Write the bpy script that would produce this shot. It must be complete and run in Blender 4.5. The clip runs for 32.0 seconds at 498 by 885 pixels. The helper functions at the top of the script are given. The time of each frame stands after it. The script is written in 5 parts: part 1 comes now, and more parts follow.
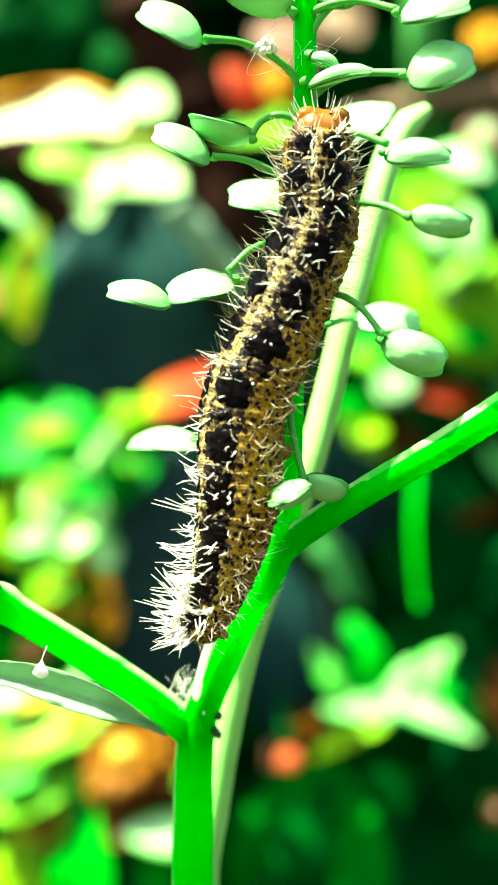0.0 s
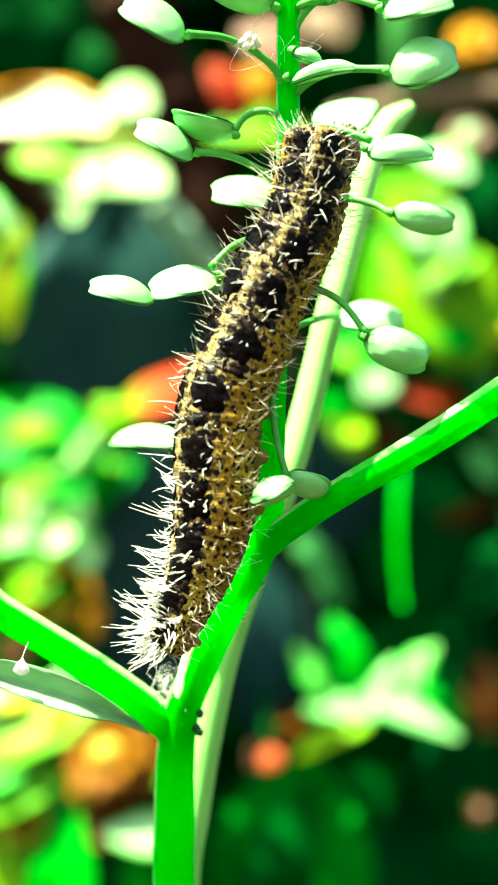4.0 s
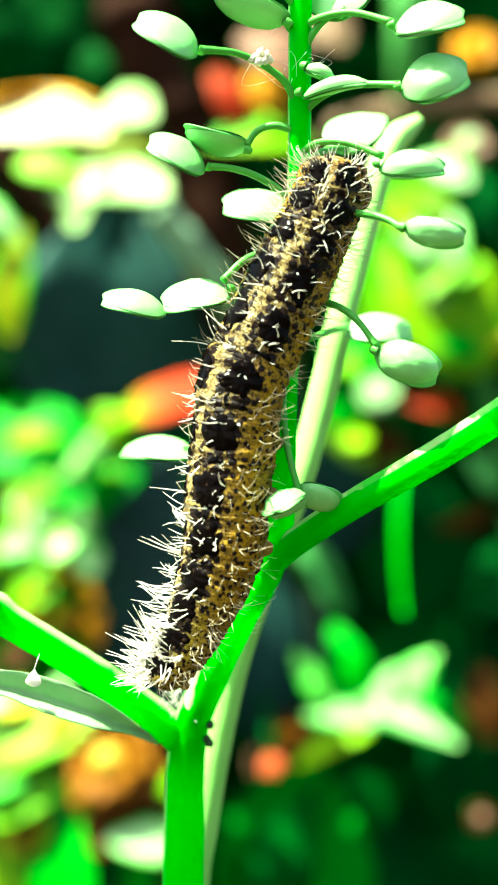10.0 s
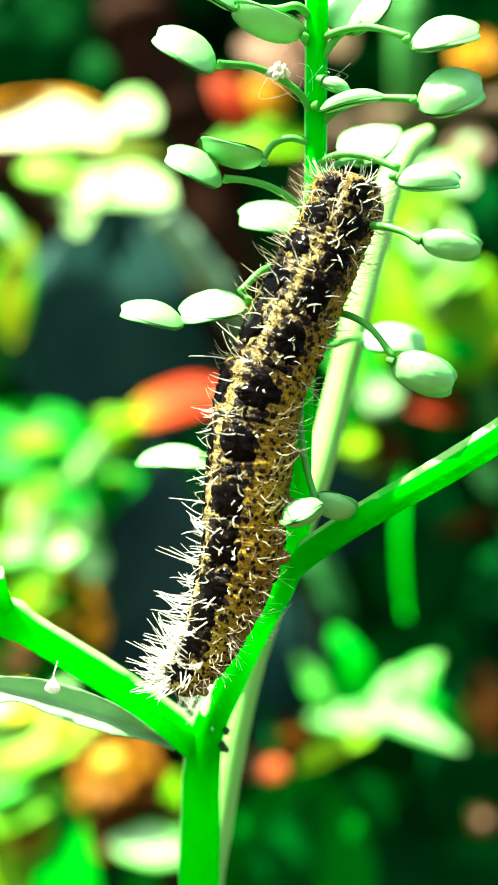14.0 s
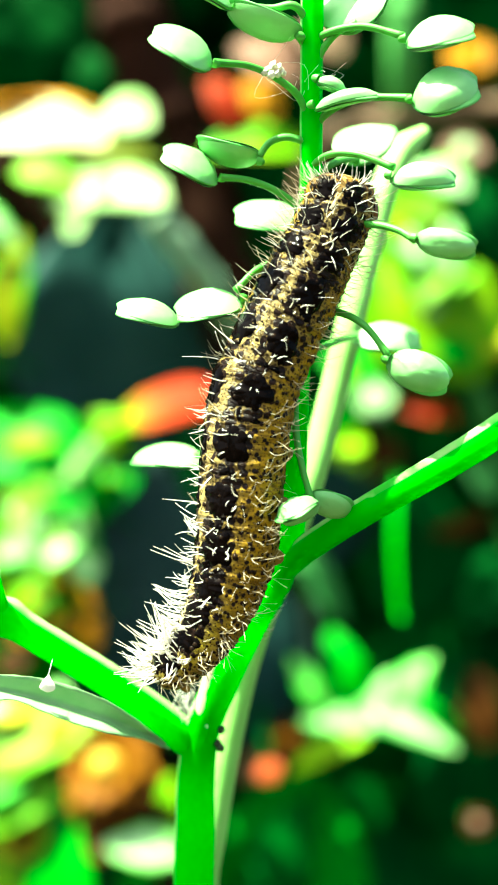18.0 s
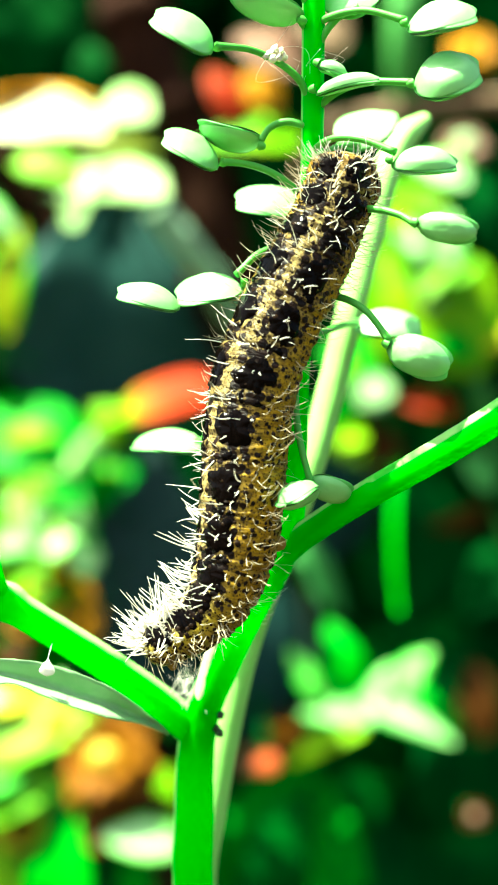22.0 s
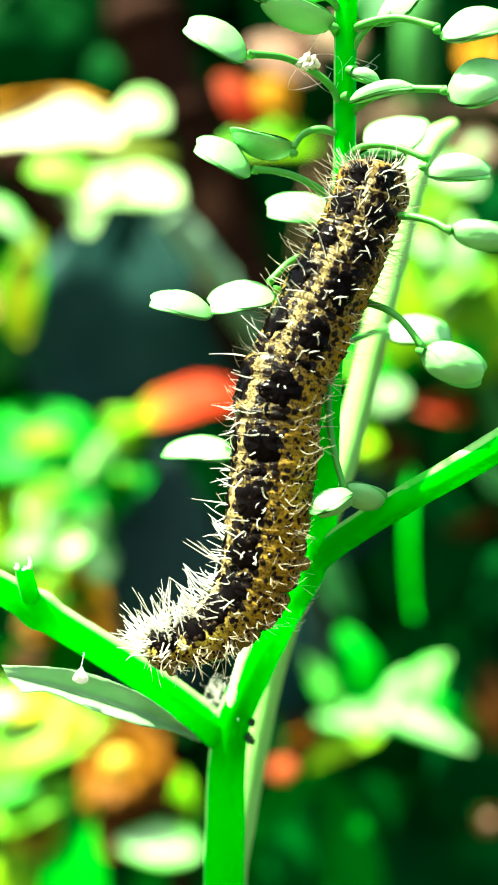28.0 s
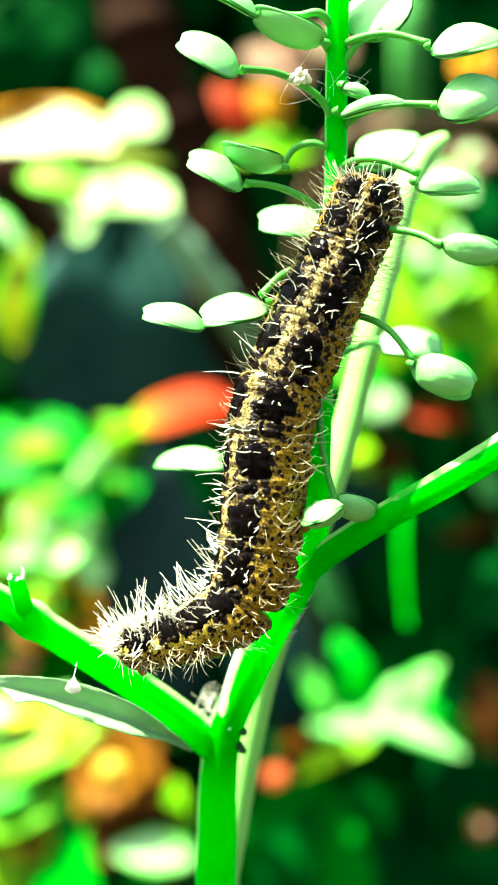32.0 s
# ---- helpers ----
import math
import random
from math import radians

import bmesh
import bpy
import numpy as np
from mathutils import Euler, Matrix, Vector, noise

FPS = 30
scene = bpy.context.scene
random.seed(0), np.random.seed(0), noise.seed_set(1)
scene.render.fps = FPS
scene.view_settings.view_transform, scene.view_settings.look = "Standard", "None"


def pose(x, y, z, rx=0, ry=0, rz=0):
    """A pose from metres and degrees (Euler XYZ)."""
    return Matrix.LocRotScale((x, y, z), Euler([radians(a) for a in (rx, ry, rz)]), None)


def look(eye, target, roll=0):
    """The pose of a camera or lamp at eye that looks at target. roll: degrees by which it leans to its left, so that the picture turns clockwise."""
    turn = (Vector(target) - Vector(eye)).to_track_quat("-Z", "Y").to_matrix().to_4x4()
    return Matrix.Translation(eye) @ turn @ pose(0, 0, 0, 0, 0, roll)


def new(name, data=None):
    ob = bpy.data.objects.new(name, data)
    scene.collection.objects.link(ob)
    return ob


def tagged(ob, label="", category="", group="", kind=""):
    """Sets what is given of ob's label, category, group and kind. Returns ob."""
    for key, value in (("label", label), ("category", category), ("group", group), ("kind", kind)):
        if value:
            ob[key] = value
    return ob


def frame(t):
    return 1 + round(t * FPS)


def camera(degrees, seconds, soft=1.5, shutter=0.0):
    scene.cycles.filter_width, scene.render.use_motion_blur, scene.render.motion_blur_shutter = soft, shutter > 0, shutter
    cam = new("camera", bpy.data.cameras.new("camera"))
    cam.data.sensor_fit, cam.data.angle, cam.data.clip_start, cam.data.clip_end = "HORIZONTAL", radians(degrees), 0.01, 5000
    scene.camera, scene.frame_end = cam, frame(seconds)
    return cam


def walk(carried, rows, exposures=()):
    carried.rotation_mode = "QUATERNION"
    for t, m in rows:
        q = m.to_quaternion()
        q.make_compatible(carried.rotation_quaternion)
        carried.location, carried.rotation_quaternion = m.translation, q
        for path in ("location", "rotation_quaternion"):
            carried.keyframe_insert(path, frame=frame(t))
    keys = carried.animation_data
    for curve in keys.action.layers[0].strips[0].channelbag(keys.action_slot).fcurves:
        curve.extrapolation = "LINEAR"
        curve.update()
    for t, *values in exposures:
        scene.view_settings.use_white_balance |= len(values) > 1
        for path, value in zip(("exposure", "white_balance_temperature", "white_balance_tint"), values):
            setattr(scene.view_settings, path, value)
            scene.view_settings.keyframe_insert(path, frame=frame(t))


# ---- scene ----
FOCUS = 0.0692
cam = camera(24, 32.0, soft=1.9)
# hand-held way: seconds, millimetres off the middle place, degrees of yaw, pitch and roll
PATH = [
    (0.0, 1.62, 0.48, -0.57, 0.63, -0.49, -0.30),
    (0.5, 1.69, 0.59, -0.89, 0.57, -0.55, -0.22),
    (1.0, 1.22, 0.60, -0.94, 0.49, -0.52, -0.09),
    (1.5, 1.95, 0.65, -0.82, 0.17, -0.69, -0.20),
    (2.0, 1.71, 0.34, -0.54, 0.06, -0.40, -0.28),
    (2.5, 1.41, 0.37, -0.63, 0.13, -0.43, -0.17),
    (3.0, 0.86, 0.56, -0.67, 0.23, -0.45, -0.07),
    (3.5, 1.52, 0.66, -0.81, -0.14, -0.46, -0.21),
    (5.5, 1.85, 0.52, -0.70, -0.09, -0.45, -0.04),
    (6.0, 1.41, 0.60, -0.52, -0.02, -0.58, -0.18),
    (6.5, 0.95, 0.25, -0.31, -0.11, -0.26, -0.07),
    (7.0, 0.13, 0.47, -0.18, 0.16, -0.40, 0.08),
    (7.5, 0.66, 0.37, -0.37, -0.16, -0.26, -0.10),
    (8.0, 0.71, 0.22, -0.17, -0.02, -0.15, -0.10),
    (8.5, 0.33, 0.11, -0.02, -0.02, -0.17, -0.04),
    (9.0, 0.00, 0.02, 0.00, 0.00, 0.00, 0.02),
    (9.5, 0.96, 0.27, -0.41, -0.39, -0.25, -0.13),
    (10.0, 0.93, 0.30, -0.36, -0.27, -0.22, -0.09),
    (10.5, 0.48, 0.12, -0.35, -0.20, -0.17, -0.05),
    (11.0, 0.08, -0.01, -0.11, -0.02, -0.11, 0.05),
    (11.5, 0.10, 0.16, 0.01, 0.02, -0.17, -0.01),
    (12.0, 0.55, 0.07, -0.01, -0.10, 0.02, -0.26),
    (12.5, -0.17, -0.34, 0.30, -0.24, 0.17, -0.07),
    (13.0, -0.66, -0.22, 0.33, 0.01, -0.06, 0.01),
    (13.5, -1.18, -0.25, 0.16, -0.16, -0.09, 0.09),
    (14.0, -0.21, -0.40, 0.05, -0.41, -0.11, -0.10),
    (14.5, -0.07, -0.23, 0.23, -0.50, -0.05, -0.13),
    (16.5, -0.32, -0.44, 0.13, -0.63, 0.07, -0.11),
    (17.0, -0.71, -0.54, 0.22, -0.42, 0.14, 0.04),
    (17.5, -0.67, -0.35, -0.13, -0.51, 0.03, 0.08),
    (18.0, -0.25, -0.45, -0.23, -0.67, 0.05, -0.05),
    (18.5, 0.24, -0.44, -0.25, -0.81, -0.11, -0.09),
    (19.0, -0.02, -0.52, -0.22, -0.69, 0.06, -0.04),
    (19.5, -0.43, -0.53, -0.10, -0.58, 0.10, 0.10),
    (20.0, -0.08, -0.34, -0.42, -0.74, -0.13, 0.08),
    (20.5, 0.57, -0.35, -0.37, -0.95, -0.24, -0.08),
    (21.0, -0.11, -0.37, -0.65, -0.64, -0.10, -0.03),
    (21.5, -0.48, -0.38, -0.47, -0.66, -0.15, 0.07),
    (22.0, -0.32, -0.43, -0.85, -0.72, -0.17, 0.14),
    (22.5, 0.29, -0.35, -0.89, -0.98, -0.21, -0.10),
    (23.0, 0.13, -0.45, -0.70, -0.88, -0.05, -0.03),
    (23.5, -0.26, -0.49, -0.42, -0.71, -0.03, 0.03),
    (24.0, 0.11, -0.10, -0.77, -0.61, -0.25, 0.05),
    (24.5, 0.60, -0.13, -0.88, -0.75, -0.28, -0.09),
    (25.0, 0.02, -0.34, -0.82, -0.64, -0.20, -0.01),
    (25.5, -0.81, -0.41, -0.58, -0.73, -0.08, 0.14),
    (27.5, -1.31, -0.53, -0.61, -0.67, 0.11, -0.05),
    (28.0, -1.78, -0.39, -0.66, -0.35, 0.03, 0.02),
    (28.5, -0.93, -0.28, -0.67, -0.50, -0.08, -0.12),
    (29.0, -1.26, -0.14, -0.81, -0.41, -0.21, -0.02),
    (29.5, -1.37, -0.47, -0.66, -0.46, 0.01, 0.04),
    (30.0, -2.00, -0.83, -0.34, -0.60, 0.28, 0.09),
    (30.5, -1.78, -0.67, -0.49, -0.68, 0.10, 0.04),
    (31.0, -0.65, -0.60, -0.67, -0.82, 0.08, -0.16),
    (31.5, -1.25, -0.99, -0.35, -0.75, 0.38, -0.11),
    (32.0, -1.64, -0.87, -0.33, -0.63, 0.31, 0.08),
]
walk(cam, [(t, pose(x / 1000, y / 1000 - FOCUS, z / 1000 + 0.3) @ pose(0, 0, 0, 0, 0, yaw) @ pose(0, 0, 0, 90 + pitch) @ pose(0, 0, 0, 0, 0, roll))
           for t, x, y, z, yaw, pitch, roll in PATH], [(0.0, 2.9, 6600, -12), (32.0, 2.9, 6600, -12)])
# close-up lens: sharp on the stem, soft behind it
cam.data.dof.use_dof = True
cam.data.dof.focus_distance = 0.066
cam.data.dof.aperture_fstop = 38

# ---- light ----
SUN = Vector((-0.34, -0.12, 0.935)).normalized()
sky = bpy.data.worlds.new("sky")
scene.world = sky
sky.use_nodes = True
sky_tex = sky.node_tree.nodes.new("ShaderNodeTexSky")
sky_tex.sky_type = "NISHITA"
sky_tex.sun_disc = False
sky_tex.air_density = 0.7
sky_tex.dust_density = 5.0
sky_tex.ozone_density = 0.4
sky_tex.sun_elevation = math.asin(SUN.z)
sky_tex.sun_rotation = math.atan2(SUN.x, SUN.y)
sky.node_tree.links.new(sky_tex.outputs[0], sky.node_tree.nodes["Background"].inputs[0])
sky.node_tree.nodes["Background"].inputs[1].default_value = 0.068
lamp = bpy.data.lights.new("sun", "SUN")
lamp.energy = 5.0
lamp.angle = radians(0.55)
lamp.color = (1.0, 0.95, 0.79)
new("sun", lamp).matrix_world = look(SUN * 3, (0, 0, 0.3))


# ---- materials ----
class Nodes:
    """A node material, put together step by step."""

    def __init__(self, name):
        self.mat = bpy.data.materials.new(name)
        self.mat.use_nodes = True
        self.tree = self.mat.node_tree
        self.shader = self.tree.nodes["Principled BSDF"]
        self.out = self.tree.nodes["Material Output"]

    def add(self, kind, **values):
        node = self.tree.nodes.new(kind)
        for key, value in values.items():
            node.inputs[key].default_value = value
        return node

    def link(self, a, b):
        self.tree.links.new(a, b)

    def noise(self, scale, detail=3.0, rough=0.55):
        at = self.add("ShaderNodeTexCoord")
        tex = self.add("ShaderNodeTexNoise", Scale=scale, Detail=detail, Roughness=rough)
        self.link(at.outputs["Object"], tex.inputs["Vector"])
        return tex.outputs["Fac"]

    def ramp(self, fac, stops):
        node = self.add("ShaderNodeValToRGB")
        el = node.color_ramp.elements
        el.remove(el[1])
        el[0].position, el[0].color = stops[0][0], (*stops[0][1], 1)
        for pos, col in stops[1:]:
            el.new(pos).color = (*col, 1)
        self.link(fac, node.inputs["Fac"])
        return node.outputs["Color"]

    def mix(self, fac, a, b, how="MIX"):
        node = self.tree.nodes.new("ShaderNodeMix")
        node.data_type, node.blend_type = "RGBA", how
        for socket, value in ((node.inputs[0], fac), (node.inputs[6], a), (node.inputs[7], b)):
            if isinstance(value, bpy.types.NodeSocket):
                self.link(value, socket)
            elif isinstance(value, tuple):
                socket.default_value = (*value, 1)
            else:
                socket.default_value = value
        return node.outputs[2]

    def attribute(self, name):
        node = self.add("ShaderNodeAttribute")
        node.attribute_name = name
        return node.outputs["Fac"]

    def finish(self, color, rough=0.5, bump=None, depth=0.0001, strength=0.4, specular=0.5, sheer=0.0, tint=None, coat=0.0):
        s = self.shader
        if isinstance(color, tuple):
            s.inputs["Base Color"].default_value = (*color, 1)
        else:
            self.link(color, s.inputs["Base Color"])
        s.inputs["Roughness"].default_value = rough
        s.inputs["Specular IOR Level"].default_value = specular
        s.inputs["Coat Weight"].default_value = coat
        if bump is not None:
            node = self.add("ShaderNodeBump", Strength=strength, Distance=depth)
            self.link(bump, node.inputs["Height"])
            self.link(node.outputs[0], s.inputs["Normal"])
        if sheer:
            thin = self.add("ShaderNodeBsdfTranslucent")
            if tint:
                thin.inputs[0].default_value = (*tint, 1)
            else:
                self.link(color, thin.inputs[0])
            both = self.add("ShaderNodeMixShader", Fac=sheer)
            self.link(s.outputs[0], both.inputs[1])
            self.link(thin.outputs[0], both.inputs[2])
            self.link(both.outputs[0], self.out.inputs[0])
        return self.mat


def plant_skin(name, dark, light, rough=0.45, sheer=0.0, tint=None, grain=900.0, specular=0.3):
    n = Nodes(name)
    broad = n.noise(grain * 0.25)
    fine = n.noise(grain * 3)
    col = n.mix(broad, dark, light)
    col = n.mix(n.ramp(fine, [(0.35, (0, 0, 0)), (0.75, (1, 1, 1))]), col, n.mix(0.25, col, light))
    return n.finish(col, rough, fine, 0.00006, 0.35, specular, sheer, tint)


def leaf_skin(name, dark, light, rough=0.55, sheer=0.25, specular=0.10, rim=None):
    """Leaf: colour drifts from the rib to the rim, with faint side veins."""
    n = Nodes(name)
    across = n.attribute("across")
    broad = n.noise(60.0)
    col = n.mix(n.ramp(broad, [(0.36, (0, 0, 0)), (0.64, (1, 1, 1))]), dark, light)
    col = n.mix(n.ramp(across, [(0.0, (1, 1, 1)), (0.10, (0, 0, 0))]), col, light)
    if rim:
        col = n.mix(n.ramp(across, [(0.45, (0, 0, 0)), (0.95, (1, 1, 1))]), col, rim)
    return n.finish(col, rough, n.noise(500.0), 0.0003, 0.3, specular, sheer)


def drift_skin(name, stops, rough=0.5, sheer=0.3):
    """Withering leaf: its colour changes from the stalk to the tip."""
    n = Nodes(name)
    col = n.ramp(n.attribute("along"), stops)
    col = n.mix(n.ramp(n.noise(120.0), [(0.4, (0, 0, 0)), (0.7, (0.2, 0.2, 0.2))]), col, (0.34, 0.05, 0.002))
    return n.finish(col, rough, n.noise(400.0), 0.0003, 0.3, 0.05, sheer)


def stem_skin():
    """Deep green skin with thin pale ridges; patchy sunlight along the top is painted in."""
    n = Nodes("stem_green")
    broad, fine = n.noise(220.0), n.noise(2600.0)
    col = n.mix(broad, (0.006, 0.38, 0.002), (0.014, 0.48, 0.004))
    pale = n.mix(n.ramp(n.noise(330.0), [(0.36, (0.2,) * 3), (0.48, (1, 1, 1))]), (0, 0, 0), n.ramp(n.attribute("lit_crest"), [(0.30, (0, 0, 0)), (0.75, (0.95,) * 3)]))
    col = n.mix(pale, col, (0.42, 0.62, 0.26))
    return n.finish(col, 0.35, fine, 0.00006, 0.35, 0.08, 0.5, (0.002, 0.85, 0.0006))


STEM = stem_skin()
# lit version of the stem green: the sun is put into its paler colour
STEM_SUNLIT = plant_skin("sunlit_stem_green", (0.15, 0.50, 0.06), (0.30, 0.60, 0.17), 0.5)
PEDICEL = plant_skin("pedicel_green", (0.025, 0.26, 0.015), (0.10, 0.38, 0.05), 0.5, sheer=0.1)
WING = plant_skin("pod_wing", (0.062, 0.37, 0.048), (0.12, 0.45, 0.085), 0.5, sheer=0.06, grain=500, specular=0.6)
VALVE = plant_skin("pod_valve", (0.115, 0.42, 0.085), (0.195, 0.51, 0.15), 0.44, sheer=0.03, grain=700, specular=0.8)
BRACT = plant_skin("bract_green", (0.10, 0.32, 0.09), (0.34, 0.52, 0.28), 0.5, sheer=0.25, grain=500)
SILK = plant_skin("silk_white", (0.70, 0.70, 0.62), (0.85, 0.85, 0.80), 0.6, sheer=0.3)
FRASS = plant_skin("dark_frass", (0.01, 0.03, 0.01), (0.03, 0.06, 0.02), 0.7)
# whitish tone for sunlight painted on the stem's left face
LIT_FACE = plant_skin("lit_stem_face", (0.22, 0.24, 0.12), (0.58, 0.54, 0.40), 0.7, grain=2600, specular=0.1)
PETAL_DRY = plant_skin("dry_petal", (0.60, 0.58, 0.40), (0.85, 0.84, 0.70), 0.6, sheer=0.3)


def caterpillar_skin():
    """Cream back with a black network, ochre flanks with round dark spots."""
    n = Nodes("caterpillar_skin")
    side = n.attribute("side")
    at = n.add("ShaderNodeCombineXYZ")
    n.link(n.attribute("girth"), at.inputs[0])
    n.link(n.attribute("length"), at.inputs[1])
    grain = n.noise(2600.0, 4.0, 0.65)
    warp = n.add("ShaderNodeTexNoise", Scale=2.2, Detail=2.0)
    n.link(at.outputs[0], warp.inputs["Vector"])
    moved = n.mix(0.16, at.outputs[0], warp.outputs["Color"], "ADD")
    cells = n.add("ShaderNodeTexVoronoi", Scale=1.75)
    cells.voronoi_dimensions = "2D"
    n.link(moved, cells.inputs["Vector"])
    specks = n.add("ShaderNodeTexVoronoi", Scale=4.2)
    specks.voronoi_dimensions = "2D"
    n.link(moved, specks.inputs["Vector"])
    # how wide the spots grow: a clear line on the back, a near-black saddle, dots on the flank
    wide = n.ramp(side, [(0.0, (0.10,) * 3), (0.03, (0.20,) * 3), (0.05, (0.52,) * 3), (0.25, (0.54,) * 3), (0.34, (0.33,) * 3), (0.40, (0.25,) * 3), (0.7, (0.23,) * 3), (1.0, (0.12,) * 3)])
    near = n.add("ShaderNodeMath")
    near.operation = "SUBTRACT"
    n.link(wide, near.inputs[0])
    n.link(cells.outputs["Distance"], near.inputs[1])
    spot = n.ramp(near.outputs[0], [(0.0, (0, 0, 0)), (0.05, (1, 1, 1))])
    fine = n.add("ShaderNodeMath")
    fine.operation = "SUBTRACT"
    n.link(n.ramp(side, [(0.0, (0.20,) * 3), (0.05, (0.38,) * 3), (0.28, (0.40,) * 3), (0.38, (0.24,) * 3), (1.0, (0.20,) * 3)]), fine.inputs[0])
    n.link(specks.outputs["Distance"], fine.inputs[1])
    small = n.ramp(fine.outputs[0], [(0.0, (0, 0, 0)), (0.07, (1, 1, 1))])
    # fine wrinkles across the body
    across = n.add("ShaderNodeCombineXYZ")
    for k, (name, rate) in enumerate((("girth", 0.9), ("length", 6.5))):
        times = n.add("ShaderNodeMath")
        times.operation = "MULTIPLY"
        n.link(n.attribute(name), times.inputs[0])
        times.inputs[1].default_value = rate
        n.link(times.outputs[0], across.inputs[k])
    folds = n.add("ShaderNodeTexNoise", Scale=1.0, Detail=3.0, Roughness=0.6)
    n.link(across.outputs[0], folds.inputs["Vector"])
    wrinkle = n.ramp(folds.outputs["Fac"], [(0.38, (0, 0, 0)), (0.52, (1, 1, 1))])
    base = n.ramp(side, [(0.0, (0.294, 0.231, 0.088)), (0.06, (0.232, 0.181, 0.065)), (0.2, (0.187, 0.140, 0.044)), (0.32, (0.283, 0.185, 0.025)), (0.42, (0.316, 0.189, 0.007)), (0.62, (0.301, 0.174, 0.007)), (0.8, (0.252, 0.192, 0.026)), (1.0, (0.190, 0.185, 0.041))])
    rear = n.ramp(side, [(0.0, (0.680, 0.589, 0.304)), (0.25, (0.454, 0.386, 0.151)), (0.42, (0.379, 0.304, 0.024)), (0.56, (0.283, 0.193, 0.026)), (1.0, (0.301, 0.221, 0.060))])
    base = n.mix(n.attribute("aft"), base, rear)
    base = n.mix(n.attribute("fore"), base, (0.30, 0.13, 0.010))
    col = n.mix(n.ramp(grain, [(0.36, (0, 0, 0)), (0.60, (1, 1, 1))]), n.mix(0.62, base, (0.06, 0.03, 0.006)), base)
    col = n.mix(wrinkle, n.mix(0.55, col, (0.035, 0.018, 0.004)), col)
    col = n.mix(small, col, n.mix(0.82, col, (0.02, 0.010, 0.003)))
    col = n.mix(spot, col, n.mix(n.ramp(warp.outputs["Fac"], [(0.4, (0, 0, 0)), (0.65, (1, 1, 1))]), (0.003, 0.0015, 0.0012), (0.010, 0.004, 0.002)))
    bump = n.mix(0.35, n.mix(0.5, spot, grain), wrinkle)
    return n.finish(col, 0.3, bump, 0.00011, 0.8, 0.10)


SKIN = caterpillar_skin()
PROLEG = plant_skin("proleg_skin", (0.14, 0.085, 0.010), (0.24, 0.16, 0.03), 0.55, grain=1500, specular=0.15)
BLACK = plant_skin("black_plate", (0.0004, 0.0002, 0.0002), (0.0022, 0.0012, 0.0010), 0.15, grain=1500, specular=0.04)
WART = plant_skin("dark_wart", (0.003, 0.0015, 0.001), (0.016, 0.008, 0.003), 0.15, grain=1500, specular=0.12)
HAIR = plant_skin("white_bristle", (0.74, 0.71, 0.60), (0.86, 0.85, 0.78), 0.4, sheer=0.4)
HAIR_TAN = plant_skin("tan_bristle", (0.46, 0.40, 0.24), (0.64, 0.58, 0.42), 0.5, sheer=0.3)
HEAD = plant_skin("amber_head", (0.08, 0.026, 0.002), (0.17, 0.065, 0.005), 0.3, grain=900, specular=0.15)

# leaf greens set very dark, so that the colour itself carries the shade
GREEN_SHADED = leaf_skin("shaded_green_leaf", (0.000576, 0.025, 0.00346), (0.00192, 0.0499, 0.00576), 0.7, 0.08, 0.02)
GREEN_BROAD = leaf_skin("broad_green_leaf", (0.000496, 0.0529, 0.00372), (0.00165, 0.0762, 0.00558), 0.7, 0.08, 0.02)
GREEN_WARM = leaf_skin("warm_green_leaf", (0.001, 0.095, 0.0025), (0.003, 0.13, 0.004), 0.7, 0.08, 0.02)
# dark bluish tones paint in shade and the sky mirrored by large leaves
GREEN_SKY_SHADE = leaf_skin("sky_shade_leaf", (0.0105, 0.045, 0.038), (0.020, 0.063, 0.054), 0.5, 0.04, 0.07)
SLATE_SKY_SHADE = leaf_skin("slate_sky_shade_leaf", (0.0128, 0.0384, 0.0352), (0.0224, 0.0544, 0.048), 0.55, 0.03, 0.10)
GREEN_MID = leaf_skin("mid_green_leaf", (0.002, 0.18, 0.001), (0.012, 0.29, 0.004), 0.5, 0.3, 0.07)
SAGE_LEAF = leaf_skin("sage_leaf", (0.0134, 0.101, 0.0157), (0.0336, 0.168, 0.0358), 0.55, 0.1, 0.07)
GRASS = leaf_skin("grass_green", (0.004, 0.27, 0.001), (0.014, 0.38, 0.003), 0.5, 0.35, 0.03)
GREEN_LIME = leaf_skin("lime_leaf", (0.07, 0.336, 0.002), (0.238, 0.462, 0.008), 0.5, 0.35, 0.07)
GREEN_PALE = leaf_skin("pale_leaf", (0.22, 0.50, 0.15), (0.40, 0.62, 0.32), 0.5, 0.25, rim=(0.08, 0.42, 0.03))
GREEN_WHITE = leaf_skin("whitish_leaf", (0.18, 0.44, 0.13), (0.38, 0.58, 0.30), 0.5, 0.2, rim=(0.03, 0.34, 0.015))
YELLOW = leaf_skin("yellow_leaf", (0.35, 0.396, 0.004), (0.55, 0.55, 0.03), 0.5, 0.3, 0.07)
YELLOW_RIM = leaf_skin("yellowing_leaf", (0.12, 0.15, 0.002), (0.17, 0.21, 0.004), 0.5, 0.3, 0.05, rim=(0.008, 0.24, 0.002))
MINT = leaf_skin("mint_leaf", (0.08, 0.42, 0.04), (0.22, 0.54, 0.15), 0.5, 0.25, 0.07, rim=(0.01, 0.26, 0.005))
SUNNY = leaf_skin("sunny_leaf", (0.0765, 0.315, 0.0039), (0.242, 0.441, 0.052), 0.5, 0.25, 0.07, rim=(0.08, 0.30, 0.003))
